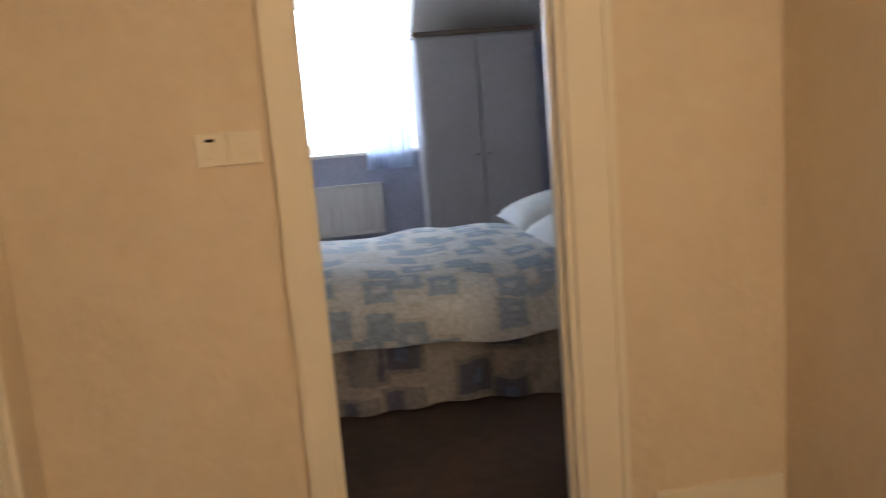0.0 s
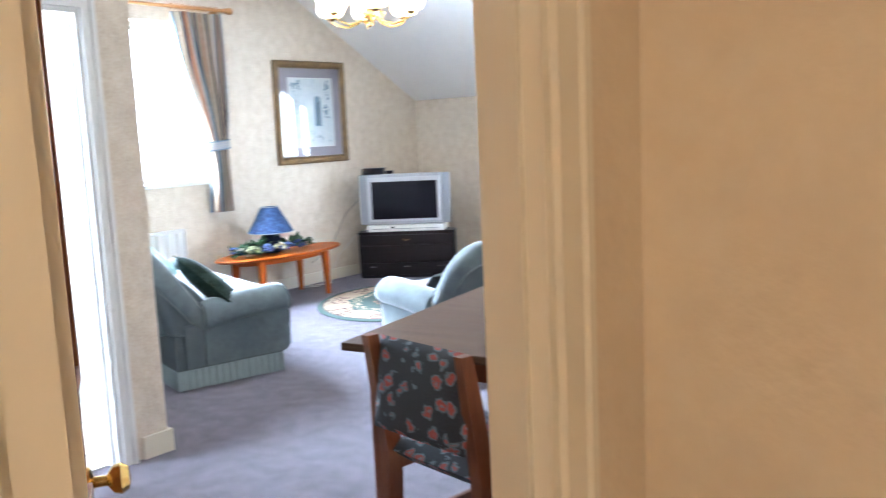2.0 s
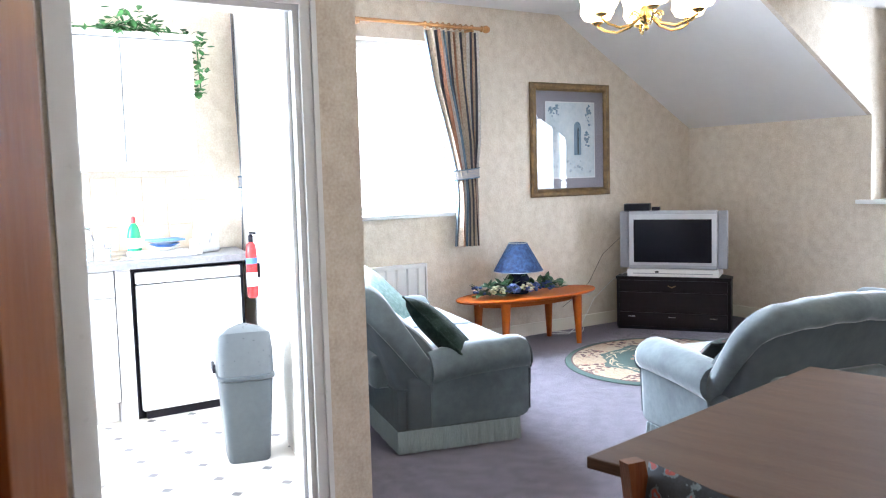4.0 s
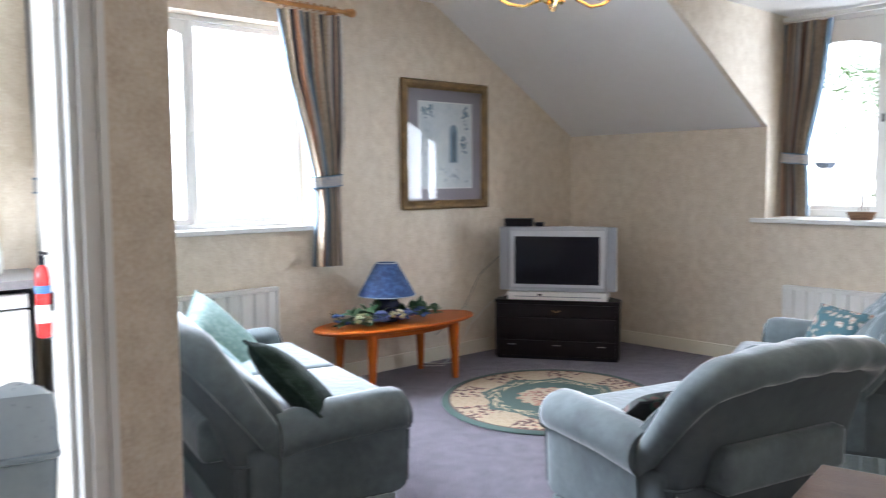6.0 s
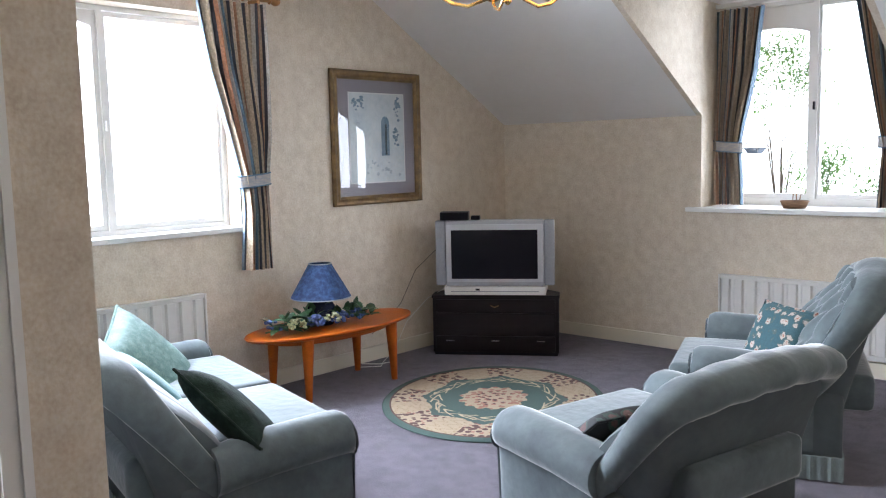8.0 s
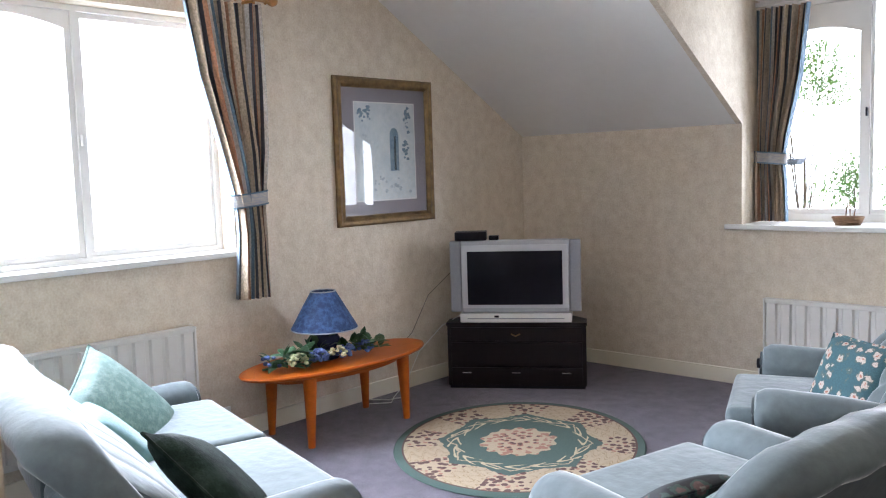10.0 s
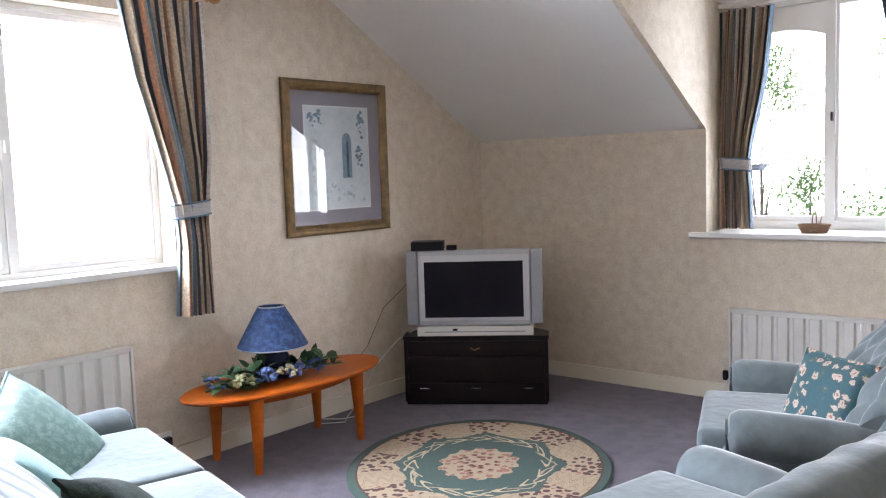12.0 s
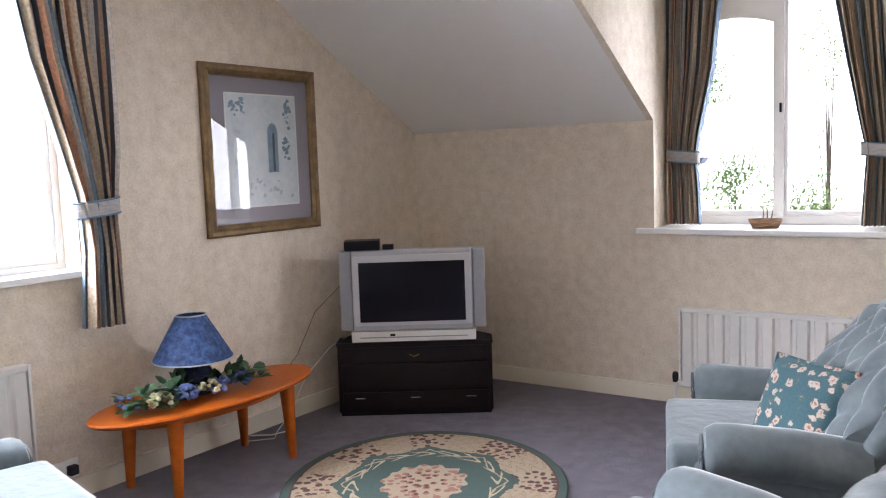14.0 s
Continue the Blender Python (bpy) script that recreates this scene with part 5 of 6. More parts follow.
for k in range(6):
    q = 2 * math.pi * k / 6 + 0.35
    c, s = math.cos(q), math.sin(q)
    arm = part("arm", tube([(r * c, r * s, z) for r, z in ((0.02, 2.03), (0.075, 1.985), (0.14, 1.968), (0.20, 1.982), (0.235, 2.003), (0.24, 2.02))], 0.006, 8), brass, ch, "curved brass arm", True)
    part("scroll", tube([((0.06 + 0.022 * math.cos(a)) * c, (0.06 + 0.022 * math.cos(a)) * s, 2.02 + 0.022 * math.sin(a)) for a in [radians(30 * i) for i in range(11)]], 0.004, 6), brass, arm, "", True)
    part("cup", lathe([(0.012, 2.012), (0.026, 2.02), (0.028, 2.026), (0.012, 2.03)], 14, centre=(0.24 * c, 0.24 * s)), brass, arm, "", True)
    part("shade", lathe([(0.02, 2.028), (0.06, 2.038), (0.078, 2.068), (0.074, 2.11), (0.088, 2.155), (0.085, 2.155), (0.071, 2.11), (0.074, 2.068), (0.056, 2.042), (0.018, 2.032)], 18, centre=(0.24 * c, 0.24 * s), caps=False), bulb_glass, arm, "lit frosted glass tulip shade", True)

# ---------------------------------------------------------------- dining table and chairs
dt = thing("dining_table", "brown walnut dining table near the doorway", "table", "", pose(4.075, -5.10, 0, 0, 0, 10))
part("tabletop", rbox(0, 1.04, 0, 1.13, 0.695, 0.722, 0.004), table_wood, dt)
for y in (0.07, 0.99):
    part("apron", box(0.11, 0.93, y, y + 0.02, 0.62, 0.694), teak, dt)
for x in (0.07, 0.95):
    part("apron", box(x, x + 0.02, 0.11, 0.97, 0.62, 0.694), teak, dt)
for x in (0.06, 0.93):
    for y in (0.06, 0.97):
        part("leg", rbox(x, x + 0.05, y, y + 0.05, 0, 0.693, 0.006), teak, dt)


def dining_chair(m):
    t = thing("dining_chair", "teak dining chair with dark floral seat and back", "chair", "dining chairs", m)
    for s in (-1, 1):
        rings = []
        for y, z, k in ((-0.20, 0.0, 0.015), (-0.185, 0.2, 0.018), (-0.18, 0.44, 0.02), (-0.205, 0.62, 0.018), (-0.235, 0.80, 0.014)):
            rings.append([(s * 0.195 + a * k, y + b * k * 1.4, z) for a, b in ((-1, -1), (1, -1), (1, 1), (-1, 1))])
        part("rear_leg", loft(rings), teak, t, "teak rear leg and back post")
        part("front_leg", rbox(s * 0.195 - 0.018, s * 0.195 + 0.018, 0.17, 0.21, 0, 0.42, 0.006), teak, t)
        part("side_rail", rbox(s * 0.195 - 0.012, s * 0.195 + 0.012, -0.16, 0.169, 0.37, 0.42, 0.004), teak, t)
        part("stretcher", rbox(s * 0.195 - 0.01, s * 0.195 + 0.01, -0.168, 0.169, 0.17, 0.20, 0.004), teak, t)
    part("front_rail", rbox(-0.176, 0.176, 0.178, 0.20, 0.37, 0.42, 0.004), teak, t)
    part("rear_rail", rbox(-0.174, 0.174, -0.19, -0.17, 0.20, 0.235, 0.004), teak, t)
    part("cross_stretcher", rbox(-0.184, 0.184, -0.01, 0.01, 0.176, 0.196, 0.004), teak, t)
    c = part("seat", pillow_mesh(0.42, 0.40, 0.075, 8, 12), chair_cloth, t, "dark floral seat pad", True)
    c.location = (0, 0.01, 0.44)
    b = part("backrest", pillow_mesh(0.385, 0.27, 0.055, 8, 12), chair_cloth, t, "dark floral back pad", True)
    b.matrix_local = pose(0, -0.219, 0.66, 81 + 180, 0, 0)
    return t


c0 = dining_chair(pose(4.54, -5.0, 0, 0, 0, -8))
copy_thing(c0, pose(5.0, -5.02, 0, 0, 0, -4))

# crockery on the table
for i, (x, y, z) in enumerate(((4.84, -4.92, 0.7225), (4.84, -4.92, 0.736), (4.95, -4.58, 0.7225))):
    p = tagged(finish(lathe([(0.055, z), (0.06, z + 0.003), (0.118, z + 0.014), (0.12, z + 0.017), (0.06, z + 0.007), (0.004, z + 0.006)], 28, centre=(x, y)), "plate", ceramic, None, True), "white dinner plate on the dining table", "plate", "table setting")
np_ = tagged(finish(prism([(4.64, -4.99), (4.78, -5.02), (4.80, -4.90), (4.68, -4.88)], 0.7225, 0.732, "z"), "napkin", ceramic, None), "folded white napkin on the dining table", "napkin")
bw_ = tagged(finish(lathe([(0.04, 0.723), (0.05, 0.73), (0.09, 0.79), (0.1, 0.81), (0.096, 0.81), (0.085, 0.79), (0.04, 0.735), (0.004, 0.733)], 24, centre=(4.70, -4.78)), "fruit_bowl", ceramic, None, True), "white china bowl on the dining table", "bowl")
cd = thing("candle", "red candle in a white holder on the table", "candle", "", pose(4.64, -4.60, 0.7225))
part("holder", lathe([(0.045, 0), (0.04, 0.012), (0.018, 0.02), (0.016, 0.05)], 16), ceramic, cd, "", True)
part("wax", lathe([(0.012, 0.0502), (0.011, 0.21), (0.003, 0.215)], 12), red_paint, cd, "red wax", True)

# ---------------------------------------------------------------- living room door
dr = tagged(new("door_1"), "dark stained wooden panelled door standing open", "door", "", "structure")
dr.matrix_world = pose(5.225, -6.605, 0, 0, 0, 150)
part("leaf", rbox(0.0, 0.74, -0.02, 0.02, 0.012, 1.95, 0.003), door_wood, dr)
for s in (-1, 1):
    f = 0.0205 * s
    for x0, x1, z0, z1 in ((0.11, 0.34, 0.22, 0.82), (0.40, 0.63, 0.22, 0.82), (0.11, 0.34, 1.0, 1.84), (0.40, 0.63, 1.0, 1.84)):
        a, b = sorted((f, f + 0.012 * s))
        bm = box(x0, x0 + 0.028, a, b, z0, z1)
        box(x1 - 0.028, x1, a, b, z0, z1, bm)
        box(x0 + 0.028, x1 - 0.028, a, b, z0, z0 + 0.028, bm)
        box(x0 + 0.028, x1 - 0.028, a, b, z1 - 0.028, z1, bm)
        part("moulding", bm, door_wood, dr)
        c, d = sorted((f, f + 0.008 * s))
        part("raised_panel", rbox(x0 + 0.055, x1 - 0.055, c, d, z0 + 0.055, z1 - 0.055, 0.003), door_wood, dr)
    k = part("door_knob", lathe([(0.028, 0.0), (0.028, 0.006), (0.010, 0.012), (0.010, 0.032), (0.024, 0.042), (0.028, 0.055), (0.02, 0.068), (0.004, 0.072)], 18), brass, dr, "round brass knob", True)
    k.matrix_local = pose(0.68, 0.021 * s, 0.80, -90 * s, 0, 0)

# hall switches
hs = thing("light_switch", "pair of cream switch plates with a small dark window", "switch", "", pose(0, -5.551, 0))
for x in (5.842, 5.924):
    p = part("plate", rbox(x, x + 0.08, -0.010, 0, 1.166, 1.25, 0.003), gloss, hs)
    for dx, dz in ((0.01, 0.042), (0.07, 0.042)):
        part("screw", lathe([(0.003, 0), (0.003, 0.002)], 8), brass, p).matrix_world = pose(x + dx, -5.561, 1.166 + dz, 90, 0, 0)
part("neon_window", rbox(5.868, 5.892, -0.0125, -0.0102, 1.228, 1.236, 0.001), black, hs, "dark indicator window")
part("rocker", rbox(5.872, 5.89, -0.014, -0.0102, 1.184, 1.196, 0.002), gloss, hs)
part("dial", lathe([(0.016, 0.0), (0.015, 0.008), (0.003, 0.009)], 18), gloss, hs, "", True).matrix_world = pose(5.966, -5.5612, 1.206, 90, 0, 0)
hp = thing("hall_picture", "dark wooden picture frame on the hall wall", "picture", "", pose(0, 0, 0))
part("frame", rbox(7.425, 7.448, -6.25, -5.70, 1.62, 2.1, 0.006), mahogany, hp)
part("print", box(7.422, 7.4245, -6.19, -5.76, 1.68, 2.04), print_paper, hp)
hl = thing("ceiling_light", "hall pendant bulb on a white cord", "lamp", "", pose(6.9, -8.4, 0))
part("cord", tube([(0, 0, HC), (0, 0, 2.0)], 0.004, 6), white_plastic, hl)
part("holder", lathe([(0.02, 1.94), (0.022, 2.0), (0.006, 2.01)], 12), brass, hl)

# ---------------------------------------------------------------- bedroom
bed = thing("bed", "double bed with pale blue patched bedding and valance", "bed", "", pose(0, 0, 0))
part("divan", rbox(5.80, 7.80, -4.36, -3.0, 0.05, 0.32, 0.02), brown_carpet, bed)
part("mattress", rbox(5.80, 7.80, -4.37, -2.99, 0.32, 0.53, 0.05, 3), white_plastic, bed, "", True)
path = []
for (ax, ay), (bx, by), (nx, ny) in (((5.77, -4.40), (7.80, -4.40), (0, -1)), ((7.80, -4.40), (7.80, -2.96), (1, 0)), ((7.80, -2.96), (5.77, -2.96), (0, 1)), ((5.77, -2.96), (5.77, -4.40), (-1, 0))):
    k = int(math.hypot(bx - ax, by - ay) / 0.03)
    for i in range(k):
        o = 0.016 * math.sin(i * 0.9) + 0.008 * math.sin(i * 0.31 + 1)
        path.append((ax + (bx - ax) * i / k + nx * o, ay + (by - ay) * i / k + ny * o))
part("valance", loft([[(x, y, 0.02 + 0.008 * math.sin(7 * x + 3 * y)) for x, y in path], [(x, y * 0.999, 0.33) for x, y in path], [(6.8 + (x - 6.8) * 0.985, y * 0.997 - 0.01, 0.33) for x, y in path]], True, False), floral("valance_cloth", (0.30, 0.26, 0.23), (0.09, 0.09, 0.13), (0.10, 0.13, 0.22), (0.20, 0.18, 0.18), 5.0, "CHEBYCHEV"), bed, "gathered valance", True)
prof = [(-4.445, 0.30), (-4.46, 0.38), (-4.45, 0.47), (-4.41, 0.535), (-4.33, 0.57), (-4.1, 0.59), (-3.7, 0.60), (-3.3, 0.595), (-3.05, 0.56), (-2.95, 0.5), (-2.93, 0.32)]
rings = []
for i in range(26):
    x = 5.74 + 1.62 * i / 25
    rings.append([(x, y + 0.01 * math.sin(5 * x + 8 * z), z + 0.012 * math.sin(6.3 * x + 3 * y) + 0.008 * math.sin(14 * x - 5 * y)) for y, z in prof])
part("duvet", loft(rings, False, False), bed_cloth, bed, "pale duvet with blue-grey patches", True)
part("headboard", rbox(7.82, 7.90, -4.42, -2.94, 0.1, 1.0, 0.03, 3), mat("navy_padding", (0.03, 0.05, 0.14), (0.04, 0.06, 0.17), 8, 0.8, 0.2, 120), bed, "dark blue padded headboard", True)
pc = mat("pale_pillow_case", (0.70, 0.70, 0.70), (0.58, 0.61, 0.66), 9, 0.8, 0.1, 90)
for y in (-4.02, -3.36):
    p = thing("pillow", "plump pale pillow at the head of the bed", "pillow", "bed pillows", pose(7.37, y, 0.655, 0, -12, 0))
    part("case", pillow_mesh(0.50, 0.66, 0.17, 2.6, 14, 0.05), pc, p, "", True)

wd = thing("wardrobe", "pale grey two-door wardrobe with a moulded cornice", "wardrobe", "", pose(0, 0, 0))
wpaint = mat("pale_grey_paint", (0.52, 0.50, 0.50), (0.48, 0.46, 0.46), 4, 0.45, 0.05, 40, wear=0.1)
part("body", box(7.04, 8.06, -0.60, -0.27, 0.08, 1.80), wpaint, wd)
part("plinth", box(7.06, 8.04, -0.585, -0.28, 0.0, 0.08), wpaint, wd)
part("cornice", rbox(7.02, 8.08, -0.64, -0.262, 1.80, 1.84, 0.008), mat("brown_trim", (0.20, 0.14, 0.10), None, 8, 0.5), wd, "brown moulded cornice")
for x0, x1, kx in ((7.06, 7.545, 7.50), (7.555, 8.04, 7.60)):
    d = part("door", rbox(x0, x1, -0.622, -0.601, 0.10, 1.78, 0.004), wpaint, wd)
    part("knob", ball((kx, -0.635, 0.80), 0.014, None, 10), chrome, d, "", True)
bc = curtain("sheer_curtain", "sheer white curtain beside the bedroom window", [(2.22, -0.30, 0.06, 0.04), (1.4, -0.36, 0.04, 0.05), (0.70, -0.40, 0.03, 0.05)], 7, pose(6.60, -0.09, 0, 0, 0, 0) @ pose(0.38, 0, 0, 0, 0, 0), None, sheer)
bt = thing("curtain_track", "white curtain track over the bedroom window", "curtain track")
part("rail", rbox(5.85, 7.06, -0.10, -0.075, 2.235, 2.262, 0.004), white_plastic, bt)

# ---------------------------------------------------------------- kitchen


def base_unit(y0, y1, drawer):
    t = thing("base_cabinet", "white laminate kitchen base unit", "cabinet", "kitchen units", pose(0, 0, 0.006))
    part("carcass", box(0.01, 0.53, y0, y1, 0.12, 0.862), unit_white, t)
    part("plinth", box(0.02, 0.47, y0, y1, 0.0, 0.12), unit_white, t)
    top = 0.855
    if drawer:
        d = part("drawer_front", rbox(0.532, 0.552, y0 + 0.003, y1 - 0.003, 0.715, 0.855, 0.003), unit_white, t)
        top = 0.708
    d = part("door", rbox(0.532, 0.552, y0 + 0.003, y1 - 0.003, 0.13, top, 0.003), unit_white, t)
    part("handle", rbox(0.5525, 0.57, y0 + 0.05, y0 + 0.06, top - 0.14, top - 0.03, 0.003), white_plastic, d)
    return t


base_unit(-5.86, -5.31, True)
base_unit(-6.42, -5.865, True)
fp = thing("filler_panel", "white filler panel beside the fridge", "cabinet", "", pose(0, 0, 0.006))
part("panel", box(0.02, 0.55, -5.305, -5.225, 0.0, 0.862), unit_white, fp)
fr = thing("fridge", "white under-counter fridge in a solid black box painting the shade round the fridge", "fridge", "", pose(0, 0, 0.006))
# Black block fills the fridge recess; its colour stands for the shade in there.
part("recess", box(0.02, 0.50, -5.222, -4.56, 0.0, 0.86), black, fr, "solid black box painting the shade round the fridge")
part("door", rbox(0.505, 0.56, -5.195, -4.595, 0.05, 0.765, 0.012, 3), unit_white, fr, "smooth white fridge door")
part("control_panel", rbox(0.505, 0.556, -5.195, -4.595, 0.772, 0.838, 0.008), unit_white, fr)
part("foot", box(0.50, 0.53, -5.17, -4.62, 0.0, 0.048), black, fr)
wt = thing("worktop", "mottled grey laminate worktop", "worktop", "", pose(0, 0, 0.006))
part("slab", prism([(0.004, -6.9), (0.59, -6.9), (0.59, -4.55), (0.004, -4.42)], 0.864, 0.902, "z"), worktop_mat, wt)
sk = thing("sink", "stainless steel sink and drainer with a chrome mixer", "sink", "", pose(0, 0, 0.909))
sr = [(0.09, -5.95), (0.50, -5.95), (0.50, -5.18), (0.09, -5.18)]
part("rim", prism(sr, 0.0, 0.006, "z"), steel, sk)
part("bowl", lathe([(0.165, 0.0062), (0.16, 0.009), (0.15, 0.0065), (0.1, 0.0064)], 28, centre=(0.29, -5.36)), steel, sk, "round steel bowl", True)
part("bowl", lathe([(0.165, 0.0062), (0.16, 0.009), (0.15, 0.0065), (0.1, 0.0064)], 28, centre=(0.29, -5.74)), steel, sk, "round steel bowl", True)
tap = part("mixer_tap", tube([(0.11, -5.32, 0.006), (0.11, -5.32, 0.10), (0.12, -5.34, 0.17), (0.16, -5.40, 0.20), (0.22, -5.46, 0.18), (0.24, -5.48, 0.15)], 0.011, 10), chrome, sk, "arched chrome mixer spout", True)
for dy in (-0.055, 0.055):
    part("tap_handle", lathe([(0.016, 0.006), (0.016, 0.05), (0.026, 0.058), (0.026, 0.085), (0.01, 0.092)], 12, centre=(0.13, -5.30 + dy)), chrome, tap, "", True)

wb = thing("washing_up_bottle", "green washing-up liquid bottle with a red cap", "bottle", "", pose(0.16, -5.10, 0.909))
part("bottle", loft([[(0.028 * k * math.cos(q), 0.042 * k * math.sin(q), z) for q in [2 * math.pi * i / 20 for i in range(20)]] for k, z in ((0.95, 0.0), (1.0, 0.01), (1.0, 0.10), (0.85, 0.14), (0.7, 0.165), (0.42, 0.185), (0.36, 0.195))]), green_plastic, wb, "", True)
part("label", lathe([(0.0295, 0.045), (0.0295, 0.105)], 20, caps=False), ceramic, wb, "plain white label")
wb.children[-1].scale = (1.0, 1.45, 1.0)
part("cap", lathe([(0.014, 0.195), (0.014, 0.222), (0.008, 0.235)], 12), red_paint, wb, "red cap", True)
dk = thing("dish_rack", "white dish drainer holding blue-rimmed dishes", "dish rack", "", pose(0.30, -4.98, 0.909))
part("tray", rbox(-0.14, 0.14, -0.17, 0.17, 0.0, 0.03, 0.008), white_plastic, dk)
for k in range(3):
    part("dish", lathe([(0.03, 0.032 + 0.016 * k), (0.085, 0.052 + 0.016 * k), (0.09, 0.055 + 0.016 * k), (0.03, 0.04 + 0.016 * k)], 20, centre=(0.0, 0.02)), blue_cloth if k == 1 else ceramic, dk, "", True)
part("cloth", rbox(-0.07, 0.09, -0.08, 0.12, 0.089, 0.10, 0.005), blue_cloth, dk, "folded blue dishcloth")
mg = thing("mug", "white mug on the worktop", "mug", "", pose(0.36, -4.79, 0.909))
part("body", lathe([(0.036, 0), (0.038, 0.004), (0.04, 0.09), (0.037, 0.09), (0.034, 0.008), (0.003, 0.006)], 18), ceramic, mg, "", True)
part("handle", tube([(0.04, 0, 0.075), (0.062, 0, 0.065), (0.064, 0, 0.035), (0.04, 0, 0.02)], 0.005, 6), ceramic, mg, "", True)
kt = thing("kettle", "white jug kettle on the worktop", "kettle", "", pose(0.20, -4.68, 0.909))
part("body", lathe([(0.075, 0), (0.082, 0.01), (0.078, 0.1), (0.062, 0.2), (0.055, 0.22), (0.02, 0.235)], 22), white_plastic, kt, "", True)
part("handle", tube([(0.06, 0.0, 0.20), (0.11, 0.0, 0.20), (0.12, 0.0, 0.12), (0.08, 0.0, 0.06)], 0.011, 8), white_plastic, kt, "", True)
part("spout", rbox(-0.09, -0.05, -0.02, 0.02, 0.16, 0.21, 0.008), white_plastic, kt)


def wall_unit(y0, y1):
    t = thing("wall_cupboard", "white laminate kitchen wall cupboard", "cabinet", "kitchen units", pose(0, 0, 0))
    part("carcass", box(0.004, 0.30, y0, y1, 1.45, 2.17), unit_white, t)
    d = part("door", rbox(0.302, 0.322, y0 + 0.002, y1 - 0.002, 1.47, 2.165, 0.003), unit_white, t)
    part("handle", rbox(0.3225, 0.334, y0 + 0.06, y0 + 0.16, 1.49, 1.50, 0.002), white_plastic, d)
    return t


for y in (-5.565, -5.15):
    wall_unit(y, y + 0.41)
wall_unit(-5.98, -5.57)
pm = thing("pelmet", "white pelmet under the wall cupboards", "trim", "", pose(0, 0, 0))
part("board", rbox(0.02, 0.345, -5.98, -4.72, 1.415, 1.448, 0.008), unit_white, pm)
cn = thing("cornice", "white cornice on top of the wall cupboards", "trim", "", pose(0, 0, 0))
part("board", rbox(0.006, 0.35, -5.98, -4.725, 2.172, 2.205, 0.008), unit_white, cn)

iv = thing("ivy", "trailing green ivy along the cupboard tops", "plant", "", pose(0, 0, 0))
il = bmesh.new()
stems = bmesh.new()
tube([(0.28, -5.9, 2.215), (0.25, -5.5, 2.225), (0.28, -5.1, 2.23), (0.25, -4.8, 2.225), (0.28, -4.70, 2.16), (0.29, -4.69, 1.9)], 0.004, 5, stems)
part("stem", stems, ivy_mat, iv, "", True)
for k in range(330):
    f = rng.random()
    if f < 0.42:
        at = (rng.uniform(0.1, 0.36), rng.uniform(-5.25, -4.9), 2.21 + abs(rng.gauss(0, 0.055)))
    elif f < 0.8:
        at = (rng.uniform(0.2, 0.36), rng.uniform(-5.95, -4.7), 2.21 + abs(rng.gauss(0, 0.02)))
    else:
        z = rng.uniform(1.86, 2.24)
        at = (0.29 + rng.gauss(0, 0.03), -4.69 + rng.gauss(0, 0.028 * (0.4 + (z - 1.8))), z)
    leaf(il, at, (rng.uniform(-0.3, 1), rng.uniform(-1, 1), rng.uniform(-0.9, 0.5)), (0, 0, 1), rng.uniform(0.035, 0.06), rng.uniform(0.03, 0.05))
part("leaves", il, ivy_mat, iv)

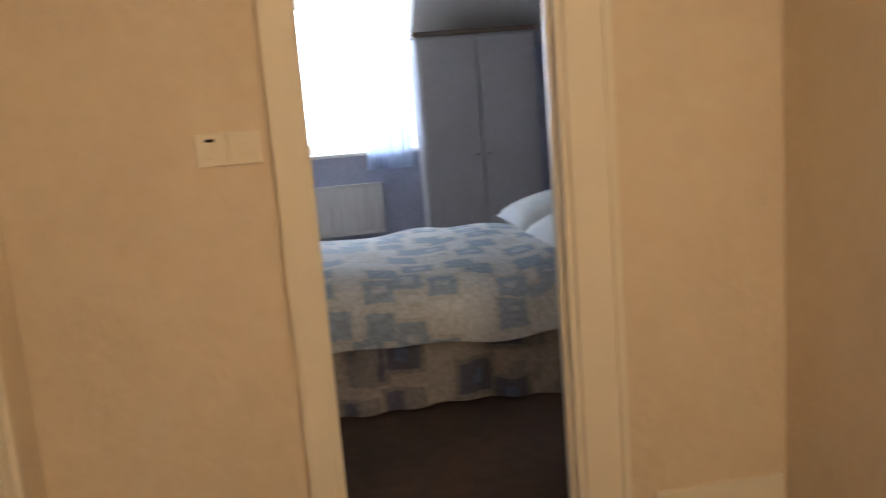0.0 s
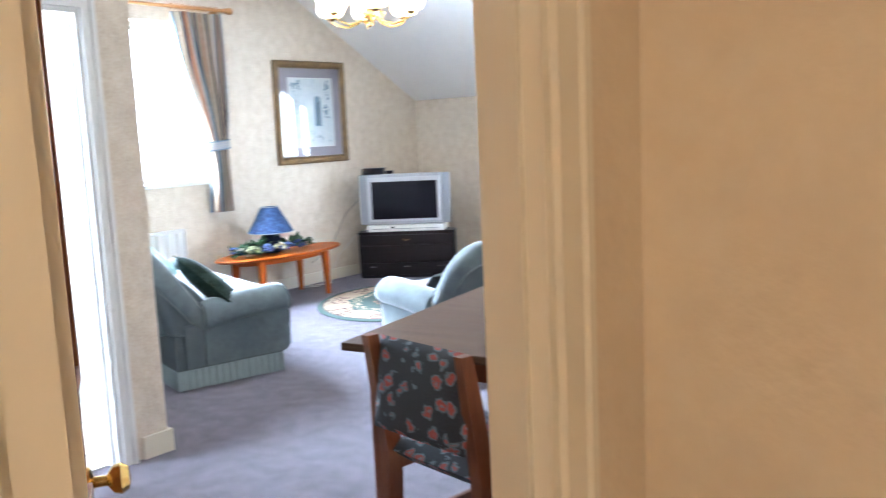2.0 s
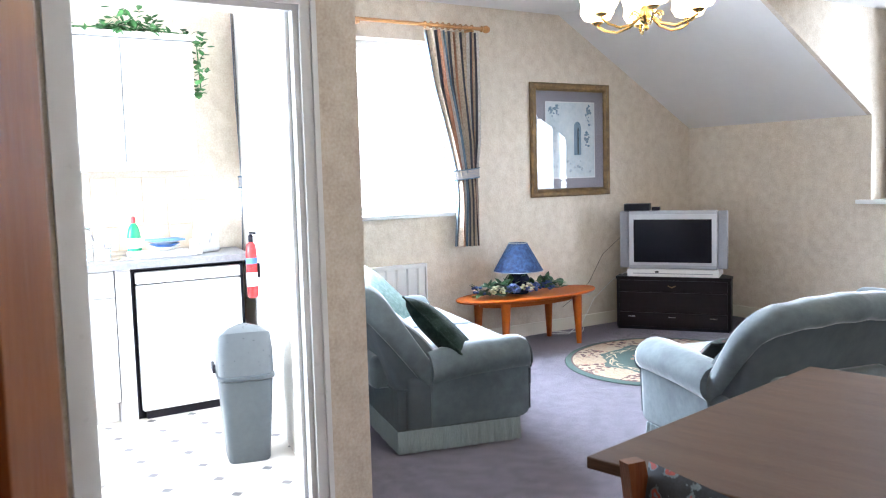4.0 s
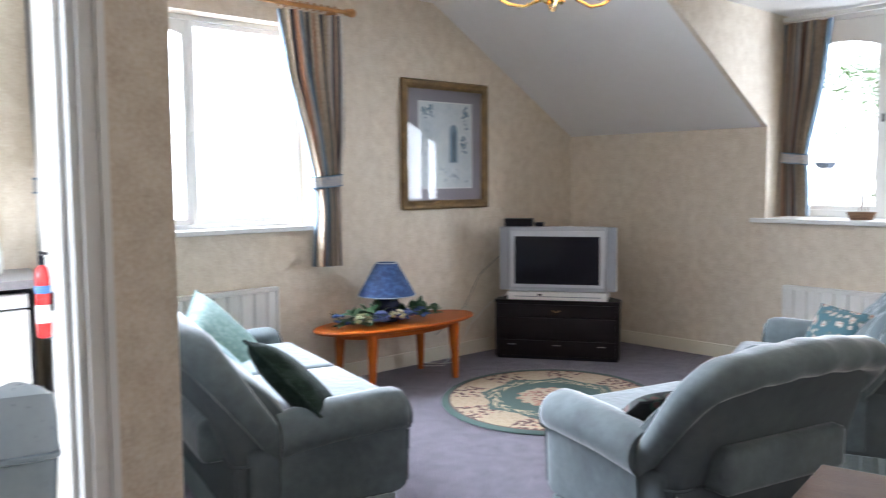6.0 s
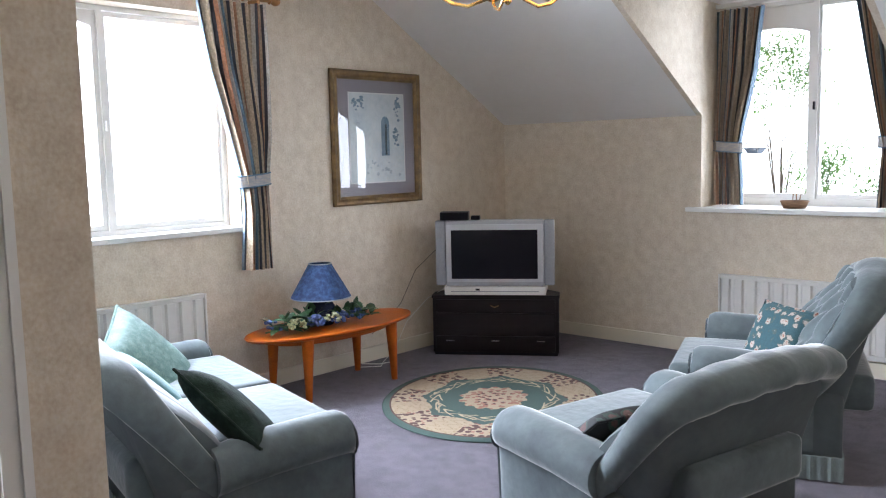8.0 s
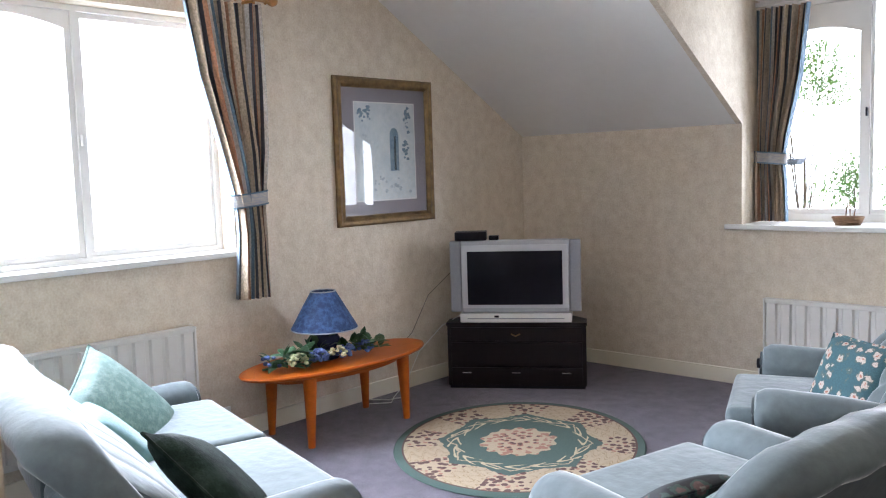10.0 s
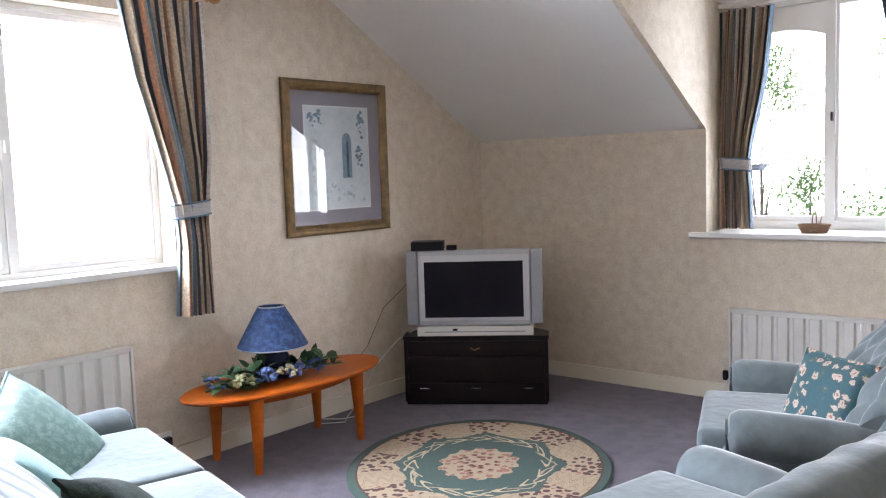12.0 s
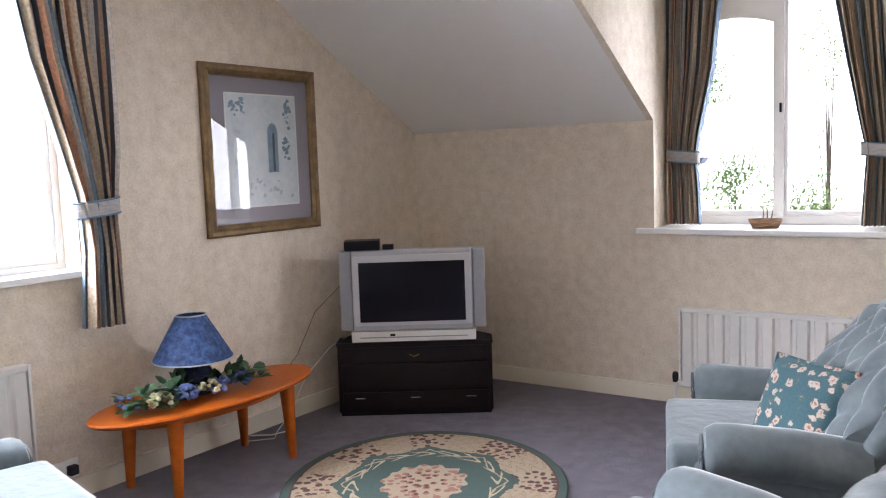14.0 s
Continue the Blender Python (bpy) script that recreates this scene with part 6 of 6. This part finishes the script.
fx = thing("fire_extinguisher", "small red fire extinguisher on the kitchen wall", "fire extinguisher", "", pose(0.72, -4.585, 0.66))
part("cylinder", lathe([(0.02, 0.0), (0.029, 0.008), (0.031, 0.03), (0.031, 0.27), (0.026, 0.31), (0.012, 0.325)], 20), red_paint, fx, "", True)
part("band", lathe([(0.0318, 0.20), (0.0318, 0.235)], 20, caps=False), blue_cloth, fx, "blue label band")
part("label", lathe([(0.0318, 0.07), (0.0318, 0.15)], 20, caps=False), ceramic, fx, "plain white label")
part("valve", lathe([(0.014, 0.3255), (0.014, 0.36), (0.006, 0.37)], 12), black, fx, "", True)
part("lever", rbox(-0.01, 0.07, -0.008, 0.008, 0.372, 0.385, 0.003), black, fx)
part("bracket", box(-0.02, 0.02, 0.031, 0.04, 0.12, 0.2), black, fx)

bn = thing("pedal_bin", "grey plastic kitchen bin with a domed lid", "bin", "", pose(1.50, -4.94, 0.006, 0, 0, -14))


def rounded(w, d, z, r=0.3, n=8):
    return [(w * math.copysign(abs(math.cos(q)) ** r, math.cos(q)), d * math.copysign(abs(math.sin(q)) ** r, math.sin(q)), z) for q in [2 * math.pi * (i + 0.5) / (4 * n) for i in range(4 * n)]]


part("body", loft([rounded(0.115, 0.095, 0.0), rounded(0.12, 0.10, 0.01), rounded(0.145, 0.125, 0.40)]), bin_grey, bn, "", True)
part("rim", loft([rounded(0.148, 0.128, 0.40), rounded(0.155, 0.134, 0.405), rounded(0.155, 0.134, 0.42), rounded(0.148, 0.128, 0.425)]), bin_grey, bn, "", True)
lid_rings = [[(x * k, y * k, 0.426 + f * (0.10 + 0.42 * (x + 0.15))) for x, y, z in rounded(0.148, 0.128, 0.0)] for k, f in ((1.0, 0.0), (1.0, 0.55), (0.94, 0.9), (0.7, 1.0), (0.2, 1.02))]
part("lid", loft(lid_rings), mat("pale_grey_plastic", (0.11, 0.125, 0.135), (0.10, 0.115, 0.125), 6, 0.3, wear=0.1), bn, "sloping swing lid", True)
part("hinge", rbox(-0.05, 0.05, -0.150, -0.136, 0.43, 0.47, 0.004), black, bn)

# wall tiles behind the worktop
tile_wall = tagged(new("splashback"), "beige glazed wall tiles behind the worktop", "tiles", "", "structure")
tile_bm = rbox(0.0, 0.008, 0.0, 0.146, 0.0, 0.146, 0.002, 1)
first = part("tile", tile_bm, tile_mat, tile_wall)
first.location = (0.002, -4.70, 0.93)
for r in range(3):
    for c in range(8):
        if r or c:
            o = new("tile", first.data)
            o.parent = tile_wall
            o.location = (0.002 + 0.0004 * ((r * 7 + c * 3) % 4), -4.70 - 0.15 * c, 0.93 + 0.15 * r)
